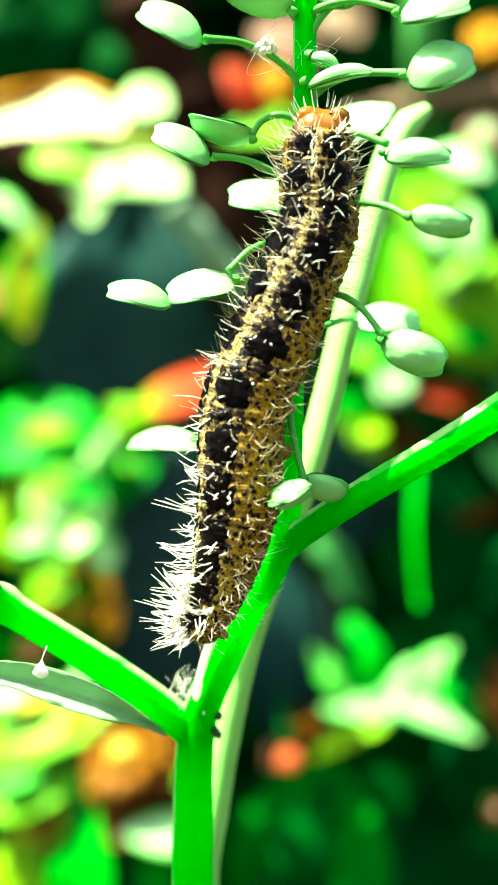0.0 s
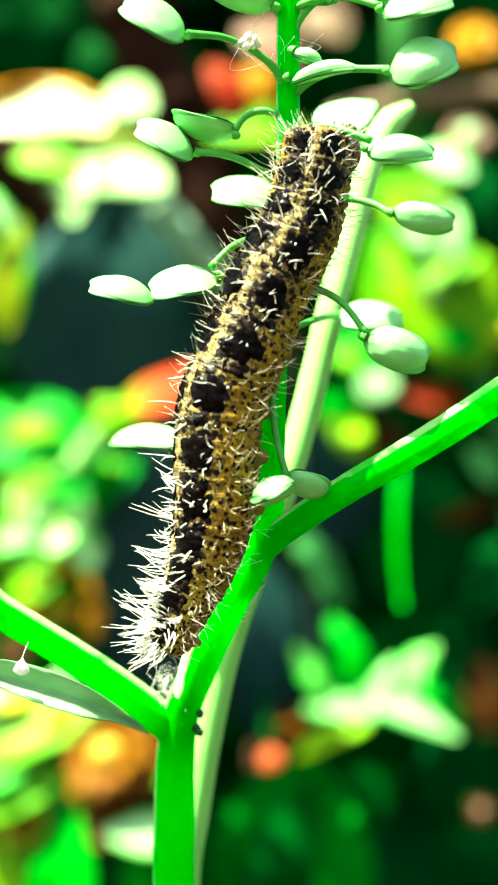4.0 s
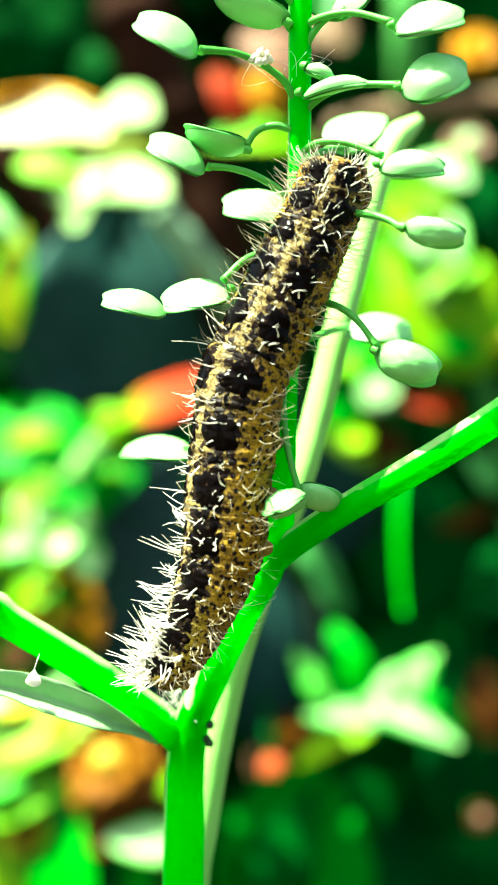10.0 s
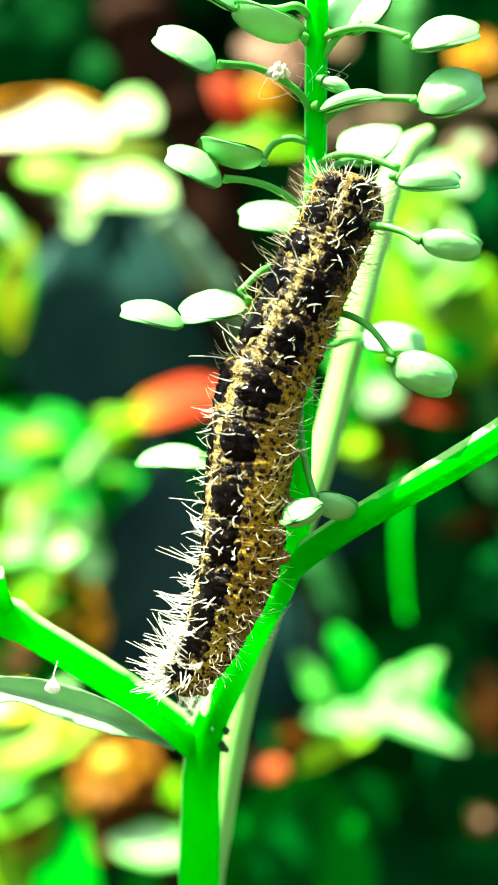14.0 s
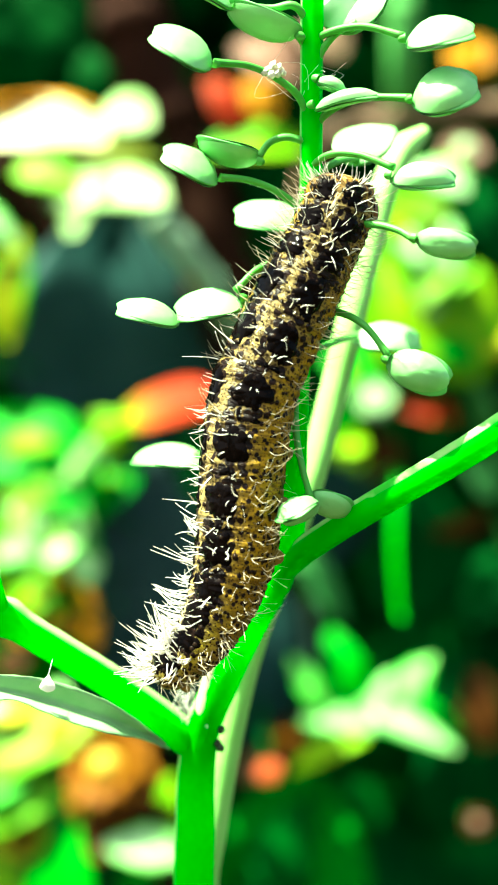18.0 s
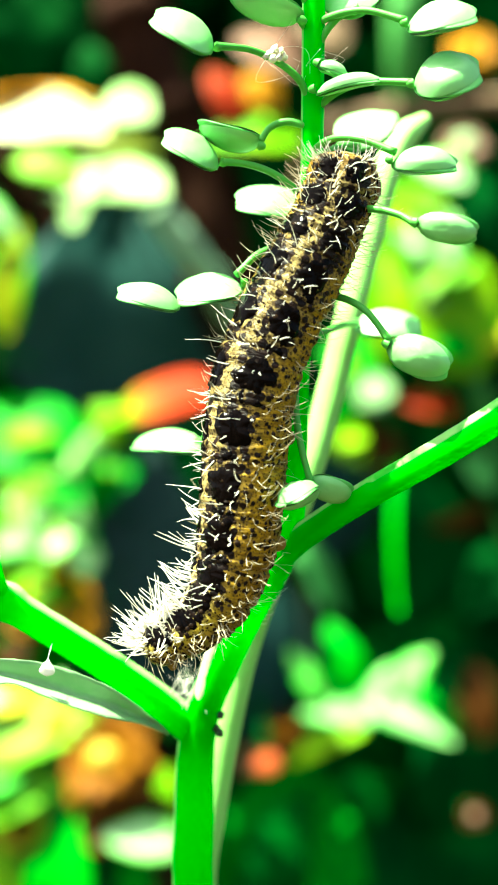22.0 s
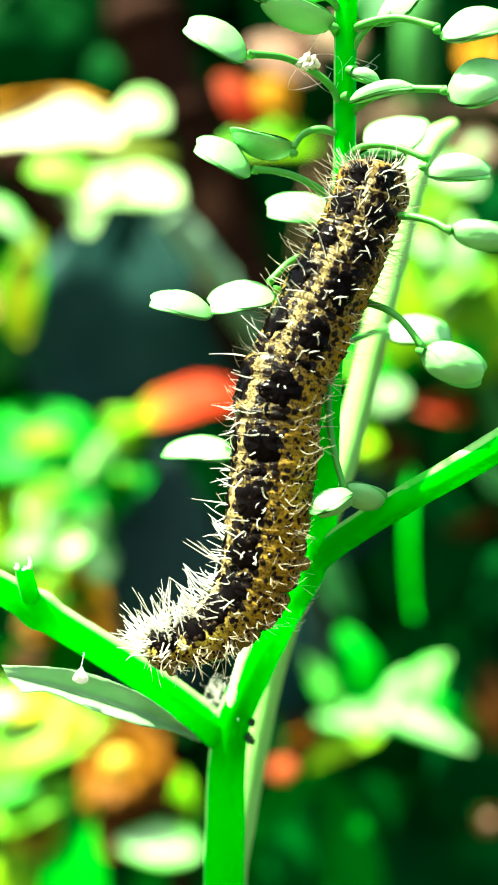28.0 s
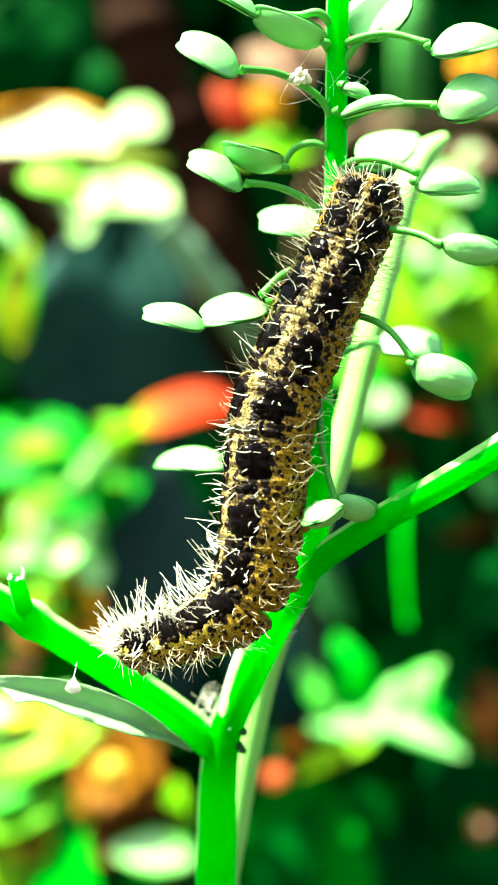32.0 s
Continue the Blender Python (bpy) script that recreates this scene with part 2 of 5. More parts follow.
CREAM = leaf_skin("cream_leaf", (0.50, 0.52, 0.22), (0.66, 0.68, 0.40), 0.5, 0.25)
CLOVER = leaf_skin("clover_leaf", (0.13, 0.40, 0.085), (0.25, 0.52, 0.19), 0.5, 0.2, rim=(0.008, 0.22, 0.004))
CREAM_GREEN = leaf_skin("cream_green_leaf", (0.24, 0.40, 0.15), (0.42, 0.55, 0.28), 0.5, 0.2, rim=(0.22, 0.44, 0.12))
OLIVE = leaf_skin("olive_leaf", (0.06, 0.09, 0.004), (0.12, 0.16, 0.008), 0.55, 0.2, 0.07)
OCHRE = leaf_skin("ochre_leaf", (0.308, 0.112, 0.003), (0.56, 0.266, 0.01), 0.5, 0.25, 0.07)
OCHRE_LIGHT = leaf_skin("golden_heart", (0.34, 0.195, 0.007), (0.442, 0.3, 0.035), 0.5, 0.2)
OCHRE_DARK = leaf_skin("dark_ochre_petal", (0.072, 0.0231, 0.0006), (0.18, 0.0693, 0.0024), 0.5, 0.2, 0.05)
SALMON = leaf_skin("salmon_petal", (0.30, 0.042, 0.010), (0.40, 0.085, 0.026), 0.5, 0.2, 0.07)
RUST = leaf_skin("rust_leaf", (0.168, 0.0108, 0.00105), (0.308, 0.0324, 0.00315), 0.5, 0.2, 0.07)
BROWN = leaf_skin("brown_leaf", (0.0168, 0.0065, 0.0012), (0.0504, 0.0182, 0.003), 0.6, 0.1, 0.03)
PINK = leaf_skin("faded_pink_leaf", (0.13, 0.065, 0.0416), (0.247, 0.143, 0.0975), 0.5, 0.2)
BARK = plant_skin("dead_stalk", (0.010, 0.0035, 0.0020), (0.026, 0.010, 0.0055), 0.9, grain=300, specular=0.04)
TAN = plant_skin("dry_stalk", (0.08, 0.045, 0.02), (0.17, 0.105, 0.055), 0.7, grain=300)
FAR_STALK = plant_skin("far_stalk", (0.02, 0.15, 0.018), (0.07, 0.26, 0.055), 0.6, grain=200, specular=0.15)
PALE_STALK = plant_skin("pale_stalk", (0.10, 0.34, 0.05), (0.24, 0.46, 0.14), 0.6, grain=200, specular=0.1)
SAGE = plant_skin("sage_stalk", (0.15, 0.32, 0.18), (0.27, 0.43, 0.27), 0.6, grain=200)
WITHER = drift_skin("withering_leaf", [(0.0, (0.03, 0.30, 0.002)), (0.26, (0.10, 0.32, 0.002)), (0.35, (0.24, 0.13, 0.002)), (0.45, (0.34, 0.055, 0.002)), (0.60, (0.34, 0.022, 0.001)), (1.0, (0.22, 0.008, 0.0008))])


def soil_skin():
    n = Nodes("soil")
    big, small = n.noise(6.0), n.noise(160.0, 5.0)
    col = n.mix(big, (0.018, 0.011, 0.006), (0.05, 0.03, 0.017))
    col = n.mix(n.ramp(small, [(0.4, (0, 0, 0)), (0.7, (1, 1, 1))]), col, (0.07, 0.045, 0.025))
    return n.finish(col, 0.9, small, 0.004, 0.8, 0.2)


SOIL = soil_skin()


# ---- tools ----
def V(x, y, z):
    """A point from millimetres off the middle of the stem, which is 0.3 m above the soil."""
    return Vector((x, y, z + 300)) / 1000


def part(name, bm, material, parent=None, label="", smooth=True):
    me = bpy.data.meshes.new(name)
    bm.to_mesh(me)
    bm.free()
    me.materials.append(material)
    if smooth:
        me.polygons.foreach_set("use_smooth", [True] * len(me.polygons))
    ob = new(name, me)
    ob.parent = parent
    if label:
        tagged(ob, label)
    return ob


def thing(name, label, category, group="", kind="", at=(0, 0, 0)):
    ob = new(name)
    ob.empty_display_size = 0.005
    ob.location = at
    return tagged(ob, label, category, group, kind)


def glide(points, steps):
    """A smooth line that meets all the points, with no overshoot where they lie unevenly."""
    pts = [Vector(p) for p in points]
    pts = [pts[0] * 2 - pts[1]] + pts + [pts[-1] * 2 - pts[-2]]
    out = []
    for a, b, c, d in zip(pts, pts[1:], pts[2:], pts[3:]):
        k0, k1, k2 = [max(1e-9, (q - p).length) ** 0.5 for p, q in ((a, b), (b, c), (c, d))]
        lead = ((b - a) / k0 - (c - a) / (k0 + k1) + (c - b) / k1) * k1
        tail = ((c - b) / k1 - (d - b) / (k1 + k2) + (d - c) / k2) * k1
        for i in range(steps):
            t = i / steps
            out.append(b * (2 * t ** 3 - 3 * t * t + 1) + lead * (t ** 3 - 2 * t * t + t) + c * (3 * t * t - 2 * t ** 3) + tail * (t ** 3 - t * t))
    out.append(pts[-2])
    return out


def tube(bm, line, radius, sides=10, ridge=0.0, ridges=5, rough=0.0, caps=True, lit_crest=None):
    """A round or ridged tube; radius: one number, or a function of the share of the way (metres)."""
    rings = []
    n = len(line)
    up = Vector((0.31, -0.9, 0.3))
    for i, p in enumerate(line):
        ahead = (line[min(i + 1, n - 1)] - line[max(i - 1, 0)]).normalized()
        a = (up - ahead * up.dot(ahead)).normalized()
        b = ahead.cross(a)
        up = a
        r = radius(i / (n - 1)) if callable(radius) else radius
        ring = []
        for k in range(sides):
            w = 2 * math.pi * k / sides
            rr = r * (1 + ridge * math.cos(ridges * w)) * (1 + rough * noise.noise(p * 1500 + a * k))
            v = bm.verts.new(p + (a * math.cos(w) + b * math.sin(w)) * rr)
            if lit_crest:
                # thin pale ridge lines; the wide band facing up is painted sunlight
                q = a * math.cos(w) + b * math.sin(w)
                v[lit_crest] = abs(math.sin(w)) ** (1.5 if q.z > 0.45 else 50)
            ring.append(v)
        rings.append(ring)
    for r0, r1 in zip(rings, rings[1:]):
        for k in range(sides):
            bm.faces.new((r0[k], r0[(k + 1) % sides], r1[(k + 1) % sides], r1[k]))
    if caps and sides > 2:
        bm.faces.new(rings[0][::-1])
        bm.faces.new(rings[-1])


def dome(bm, at, normal, r, height, sides=7):
    """A small raised wart on a surface."""
    a = normal.orthogonal().normalized()
    b = normal.cross(a)
    rings = []
    for share, h in ((1.0, -0.25), (0.86, 0.45), (0.45, 0.9)):
        rings.append([bm.verts.new(at + (a * math.cos(2 * math.pi * k / sides) + b * math.sin(2 * math.pi * k / sides)) * r * share + normal * height * h) for k in range(sides)])
    top = bm.verts.new(at + normal * height)
    for r0, r1 in zip(rings, rings[1:]):
        for k in range(sides):
            bm.faces.new((r0[k], r0[(k + 1) % sides], r1[(k + 1) % sides], r1[k]))
    for k in range(sides):
        bm.faces.new((rings[-1][k], rings[-1][(k + 1) % sides], top))


def blade(name, base, tip, width, normal, material, parent, droop=0.0, fold=0.15, wave=0.04, blunt=0.8, thick=0.00025, label="", rows=14, cols=8, even=0.7):
    """A leaf: a folded, wavy sheet with real thickness, widest where blunt says."""
    base, tip, normal = Vector(base), Vector(tip), Vector(normal).normalized()
    ahead = tip - base
    length = ahead.length
    ahead.normalize()
    normal = (normal - ahead * normal.dot(ahead)).normalized()
    side = ahead.cross(normal)
    width /= max(0.45, math.hypot(side.x, side.z))
    bm = bmesh.new()
    along = bm.verts.layers.float.new("along")
    across = bm.verts.layers.float.new("across")
    sheets = []
    for lift in (0.5, -0.5):
        grid = []
        for i in range(rows + 1):
            t = i / rows
            half = width / 2 * max(0.02, math.sin(math.pi * min(1, max(0, t)) ** blunt)) ** even
            line = []
            for j in range(cols + 1):
                s = 2 * j / cols - 1
                edge = 1 + wave * noise.noise(Vector((t * 5, s * 2, length * 300)))
                p = base + ahead * length * t + side * half * s * edge
                p += normal * (-droop * length * (t - 0.5) ** 2 * 4 + fold * half * abs(s) + wave * width * noise.noise(Vector((t * 4 + length * 90, s * 3, 1.3))) + lift * thick * (1 - 0.7 * abs(s)))
                v = bm.verts.new(p)
                v[along], v[across] = t, abs(s)
                line.append(v)
            grid.append(line)
        sheets.append(grid)
    top, low = sheets
    for i in range(rows):
        for j in range(cols):
            bm.faces.new((top[i][j], top[i][j + 1], top[i + 1][j + 1], top[i + 1][j]))
            bm.faces.new((low[i][j], low[i + 1][j], low[i + 1][j + 1], low[i][j + 1]))
        for j, flip in ((0, False), (cols, True)):
            quad = (top[i][j], top[i + 1][j], low[i + 1][j], low[i][j])
            bm.faces.new(quad[::-1] if flip else quad)
    for i, flip in ((0, True), (rows, False)):
        for j in range(cols):
            quad = (top[i][j], top[i][j + 1], low[i][j + 1], low[i][j])
            bm.faces.new(quad[::-1] if not flip else quad)
    return part(name, bm, material, parent, label)


# ---- ground ----
def ground():
    bm = bmesh.new()
    reach = [-400, -60, -10, -2, -1] + [k * 0.05 for k in range(-12, 25)] + [2, 4, 10, 60, 400]
    reach = sorted(set(reach))
    grid = [[bm.verts.new((x, y, 0.012 * noise.noise(Vector((x * 9, y * 9, 0))) if abs(x) < 1.5 and abs(y) < 1.5 else 0)) for x in reach] for y in reach]
    for a, b in zip(grid, grid[1:]):
        for i in range(len(reach) - 1):
            bm.faces.new((a[i], a[i + 1], b[i + 1], b[i]))
    ob = part("ground", bm, SOIL)
    tagged(ob, "dark bare garden soil under the plants", "ground", kind="structure")


ground()

# ---- the plant with its pods ----
plant = thing("pod_bearing_plant", "bright green weed with branching stem and flat round seed pods", "plant", at=(V(0, 0, 0).x, 0, 0))


def stem(name, points, radius, material, label="", steps=10, ridge=0.025, sides=32, parent=None):
    bm = bmesh.new()
    lit_crest = bm.verts.layers.float.new("lit_crest")
    tube(bm, glide(points, steps), radius, sides, ridge, 4, 0.03, lit_crest=lit_crest)
    return part(name, bm, material, parent or plant, label)


def taper(a, b, power=1.0):
    return lambda t: (a + (b - a) * t ** power) / 1000


def pod(base, tip, width, normal, notch=0.09, thick=0.42, bulge=0.28):
    """A flat round silicle: winged plate with a notched end and a swollen valve on either face (width in mm)."""
    base, tip, normal = Vector(base), Vector(tip) + Vector((0, 0, 0.00012 * width)), Vector(normal).normalized()
    ahead = tip - base
    length = ahead.length
    ahead.normalize()
    normal = (normal - ahead * normal.dot(ahead)).normalized()
    side = ahead.cross(normal)
    half = 1.16 * width / 2000 / max(0.42, math.hypot(side.x, side.z))
    seed = base.x * 700 + base.z * 900

    def rim(w):
        u = 0.5 - 0.5 * math.cos(w)
        y = math.sin(w) * (0.78 + 0.22 * u)
        cut = notch * math.exp(-(((w - math.pi) / 0.28) ** 2))
        wob = 1 + 0.03 * noise.noise(Vector((w * 2, seed, 0)))
        return u - cut, y * wob

    bm = bmesh.new()
    n, shells = 30, ((1.0, 0.10), (0.93, 0.30), (0.7, 0.55), (0.4, 0.8), (0.12, 0.9))
    faces = []
    for sign in (1, -1):
        rings = []
        for share, h in shells:
            ring = []
            for k in range(n):
                u, y = rim(2 * math.pi * k / n)
                u2, y2 = 0.52 + (u - 0.52) * share, y * share
                bend = -0.10 * length * (2 * u2 - 1) ** 2
                ring.append(bm.verts.new(base + ahead * length * u2 + side * half * y2 + normal * (sign * h * thick / 2000 + bend)))
            rings.append(ring)
        for r0, r1 in zip(rings, rings[1:]):
            for k in range(n):
                quad = (r0[k], r0[(k + 1) % n], r1[(k + 1) % n], r1[k])
                bm.faces.new(quad if sign > 0 else quad[::-1])
        bm.faces.new(rings[-1] if sign > 0 else rings[-1][::-1])
        faces.append(rings[0])
    for k in range(n):
        bm.faces.new((faces[0][(k + 1) % n], faces[0][k], faces[1][k], faces[1][(k + 1) % n]))
    body = part("pod", bm, WING, plant)
    for sign in (1, -1):
        bm = bmesh.new()
        rings = []
        for i in range(6):
            q = i / 5
            ring = []
            for k in range(20):
                w = 2 * math.pi * k / 20
                u = 0.48 + 0.455 * (1 - q) * math.cos(w)
                y = 0.86 * (1 - q) * math.sin(w) * (1 - 0.10 * math.cos(w))
                h = thick * 0.28 + bulge * math.sqrt(max(0.0, 1 - (1 - q) ** 2)) * (1 + 0.12 * noise.noise(Vector((u * 8, y * 8, seed))))
                bend = -0.10 * length * (2 * u - 1) ** 2
                ring.append(bm.verts.new(base + ahead * length * u + side * half * y + normal * (sign * h / 1000 + bend)))
            rings.append(ring)
        for r0, r1 in zip(rings, rings[1:]):
            for k in range(20):
                quad = (r0[k], r0[(k + 1) % 20], r1[(k + 1) % 20], r1[k])
                bm.faces.new(quad if sign > 0 else quad[::-1])
        bmesh.ops.remove_doubles(bm, verts=bm.verts, dist=1e-7)
        part("valve", bm, VALVE, body, "swollen green valve")
    # the knuckle where the stalk meets the pod
    bm = bmesh.new()
    dome(bm, base, -ahead, 0.28 / 1000, 0.35 / 1000, 10)
    part("knuckle", bm, PEDICEL, body)
    return body


def pedicel(points, r0=0.23, r1=0.19):
    bm = bmesh.new()
    tube(bm, glide(points, 8), lambda t: (r0 + (r1 - r0) * t + 0.04 * max(0, t - 0.85) / 0.15) / 1000, 8, 0, 1, 0.05)
    return part("pedicel", bm, PEDICEL, plant)


# main axis, the branch forks and the stem beside it, paled for full sun
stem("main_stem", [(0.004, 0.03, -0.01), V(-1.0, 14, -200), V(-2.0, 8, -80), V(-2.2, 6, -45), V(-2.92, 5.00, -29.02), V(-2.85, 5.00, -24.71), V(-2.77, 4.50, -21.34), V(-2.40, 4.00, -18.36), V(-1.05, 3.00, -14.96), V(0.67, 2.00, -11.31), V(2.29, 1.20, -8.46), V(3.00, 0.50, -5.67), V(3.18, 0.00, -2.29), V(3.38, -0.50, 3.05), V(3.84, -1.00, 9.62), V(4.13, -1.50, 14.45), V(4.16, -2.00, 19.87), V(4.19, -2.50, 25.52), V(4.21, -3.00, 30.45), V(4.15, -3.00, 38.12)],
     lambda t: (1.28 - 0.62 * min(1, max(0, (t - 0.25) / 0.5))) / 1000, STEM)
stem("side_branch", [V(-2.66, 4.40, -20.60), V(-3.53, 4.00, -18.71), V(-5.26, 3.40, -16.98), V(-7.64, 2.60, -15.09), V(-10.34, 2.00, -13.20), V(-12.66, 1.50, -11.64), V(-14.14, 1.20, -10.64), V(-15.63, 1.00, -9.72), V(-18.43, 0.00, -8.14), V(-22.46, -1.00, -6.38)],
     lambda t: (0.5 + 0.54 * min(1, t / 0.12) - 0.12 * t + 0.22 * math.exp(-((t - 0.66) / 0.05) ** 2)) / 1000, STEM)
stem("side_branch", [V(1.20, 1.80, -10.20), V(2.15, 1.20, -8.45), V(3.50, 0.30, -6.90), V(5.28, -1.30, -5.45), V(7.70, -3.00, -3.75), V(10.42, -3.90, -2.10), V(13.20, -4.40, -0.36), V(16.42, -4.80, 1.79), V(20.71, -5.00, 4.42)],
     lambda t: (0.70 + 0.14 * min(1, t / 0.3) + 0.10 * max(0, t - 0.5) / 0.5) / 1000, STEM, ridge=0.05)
stem("sunlit_stem", [(0.012, 0.045, -0.01), V(4, 28, -200), V(2, 18, -90), V(-1.0, 12.5, -48), V(-2.45, 11.00, -31.38), V(-1.78, 10.50, -26.56), V(-0.78, 10.00, -20.65), V(0.43, 9.50, -15.19), V(2.32, 9.00, -9.43), V(4.58, 9.00, -3.38), V(6.06, 9.50, 1.92), V(7.40, 10.00, 7.29), V(8.97, 11.00, 13.18), V(10.34, 12.00, 18.05), V(11.59, 13.00, 20.45), V(13.34, 14.00, 22.10)],
     lambda t: (1.0 - 0.05 * t - 0.5 * max(0, t - 0.95) / 0.05) / 1000, STEM_SUNLIT, "stem in full sun, its green paled for the light")
# cut stub on the side branch
stub = stem("branch_stub", [V(-14.18, 1.20, -10.91), V(-14.33, 0.60, -10.07), V(-14.56, 0.20, -9.07), V(-14.72, 0.00, -8.11)], taper(0.62, 0.50), STEM, "short broken side shoot")
for dx, dz, size in ((-0.40, 0, 0.35), (0.05, -0.1, 0.25), (0.36, 0, 0.75)):
    bm = bmesh.new()
    foot = V(-14.70, -0.10, -8.13) + Vector((dx, -0.1, dz)) / 1000
    tube(bm, glide([foot, foot + Vector((0.05, 0, size * 0.6)) / 1000, foot + Vector((0.02 - 0.1 * size, 0, size)) / 1000], 4), lambda t: (0.16 - 0.12 * t) / 1000, 7)
    part("torn_fibre", bm, PETAL_DRY, stub, "whitish torn fibre")

LIT = (-0.33, -0.62, 0.71)
EDGE = (0.1, -0.55, -0.83)
pedicel([V(4.10, -2.00, 18.41), V(3.35, -2.60, 19.69), V(2.15, -3.40, 20.41), V(0.55, -4.40, 20.80), V(-1.38, -5.40, 20.67)])
pod(V(-1.38, -5.40, 20.64), V(-4.86, -6.10, 22.13), 2.35, (-0.34, -0.60, 0.72))
pedicel([V(4.24, -1.00, 11.59), V(3.24, -1.20, 13.69), V(1.91, -1.40, 14.61), V(0.44, -1.50, 15.11), V(-1.10, -1.50, 15.27)])
pod(V(-1.10, -1.50, 15.24), V(-4.51, -2.50, 16.50), 2.1, LIT)
pedicel([V(3.84, -2.00, 17.21), V(2.70, -2.00, 17.47), V(1.73, -2.00, 17.14), V(1.14, -2.00, 16.36)])
pod(V(1.14, -2.00, 16.10), V(-2.75, -1.00, 17.10), 0.95, (0.3, -0.42, -0.85))
pod(V(4.44, 1.80, 13.36), V(-0.50, 1.00, 13.55), 2.2, (-0.25, -0.72, 0.65))
pedicel([V(3.81, 0.00, 11.76), V(2.26, -1.00, 10.54), V(0.92, -2.00, 9.74), V(-0.22, -2.60, 8.53)])
pod(V(0.13, -2.60, 8.10), V(-3.90, -3.00, 7.15), 1.95, LIT)
pedicel([V(3.31, 0.00, 9.08), V(0.61, -1.00, 8.13), V(-2.00, -2.00, 7.21), V(-3.41, -2.60, 7.11)], 0.22, 0.2)
pod(V(-3.34, -2.70, 6.92), V(-7.13, -3.40, 7.50), 1.45, LIT)
pedicel([V(3.48, 0.00, -1.28), V(0.65, 1.00, -1.14), V(-2.10, 3.00, -0.93), V(-2.65, 4.00, -0.95)])
pod(V(-2.30, 4.00, -1.09), V(-7.10, 6.00, -0.99), 1.6, (-0.3, -0.45, 0.84))
pedicel([V(4.16, -2.00, 22.14), V(3.61, -2.50, 22.82), V(3.32, -3.00, 23.03)])
pod(V(3.45, -3.00, 22.97), V(-1.06, -2.20, 24.68), 1.2, EDGE)
pedicel([V(4.21, -2.20, 23.69), V(3.13, -3.00, 24.69), V(1.85, -2.70, 24.65), V(-0.25, -2.50, 24.96)], 0.25, 0.2)
pod(V(-0.25, -2.50, 24.96), V(-3.60, -3.20, 26.16), 1.5, (-0.2, -0.5, 0.8))
pedicel([V(4.21, -2.20, 21.10), V(4.83, -2.60, 22.43), V(5.69, -3.00, 23.26), V(6.67, -3.40, 23.59)])
pod(V(6.35, -3.40, 23.34), V(6.83, -0.60, 27.01), 3.9, LIT)
pedicel([V(4.21, -2.20, 22.92), V(5.05, -3.00, 23.16), V(6.85, -4.00, 23.19), V(9.09, -5.00, 22.29)])
pod(V(9.09, -5.00, 22.16), V(13.03, -6.00, 22.31), 2.3, (-0.05, -0.66, 0.72), bulge=0.45)
pedicel([V(4.32, -2.00, 18.18), V(5.57, -2.60, 19.05), V(7.22, -3.60, 19.28), V(9.48, -4.90, 18.90)])
pod(V(9.48, -4.90, 18.84), V(13.26, -5.80, 19.23), 2.8, (0.0, -0.78, 0.52), bulge=0.75)
pod(V(4.15, -3.00, 19.07), V(7.93, -4.40, 19.42), 0.75, (0.1, -0.7, 0.7), bulge=0.3)
pod(V(4.41, -3.00, 20.54), V(6.11, -3.60, 19.66), 0.6, (0.1, -0.7, 0.7), bulge=0.3)
pedicel([V(4.20, -1.50, 15.11), V(5.39, -1.00, 16.14), V(6.58, 1.00, 16.94), V(7.18, 2.40, 17.27)])
pod(V(7.18, 2.40, 17.20), V(8.52, 4.90, 20.01), 3.6, (-0.2, -0.6, 0.78))
pedicel([V(4.16, -2.00, 15.81), V(5.07, -2.80, 16.24), V(6.56, -3.80, 16.06), V(8.57, -4.80, 15.07)])
pod(V(8.32, -4.80, 14.64), V(12.08, -5.60, 14.20), 1.5, (0.0, -0.76, 0.58), bulge=0.5)
pedicel([V(4.04, -1.50, 11.18), V(5.69, -3.00, 12.06), V(7.41, -4.60, 11.94), V(8.67, -5.60, 11.45), V(9.51, -6.30, 10.78)])
pod(V(9.45, -6.30, 10.90), V(12.88, -7.00, 9.95), 1.5, (0.22, -0.86, -0.35), bulge=0.5)
pedicel([V(3.71, -1.50, 7.59), V(5.69, -3.00, 7.23), V(7.02, -4.00, 6.37), V(8.30, -4.50, 4.64)])
pod(V(8.18, -4.50, 4.45), V(11.85, -4.90, 2.75), 2.25, (0.05, -0.96, 0.02), bulge=0.85)
pedicel([V(3.78, -0.50, 5.04), V(5.42, 1.20, 5.77), V(6.50, 3.60, 6.30), V(7.60, 6.20, 6.73)], 0.2, 0.2)
pod(V(7.52, 6.20, 6.73), V(12.04, 6.20, 6.44), 2.0, LIT)
pedicel([V(3.19, -2.00, 2.99), V(3.24, -2.80, 0.23), V(3.56, -3.40, -1.68), V(3.99, -3.60, -3.29)])
pod(V(3.79, -3.80, -3.60), V(2.49, -6.40, -4.47), 2.1, (-0.5, -0.45, 0.75), bulge=0.6)
pod(V(3.88, -3.40, -3.30), V(6.50, -3.20, -4.30), 1.45, (0.30, -0.80, -0.55))

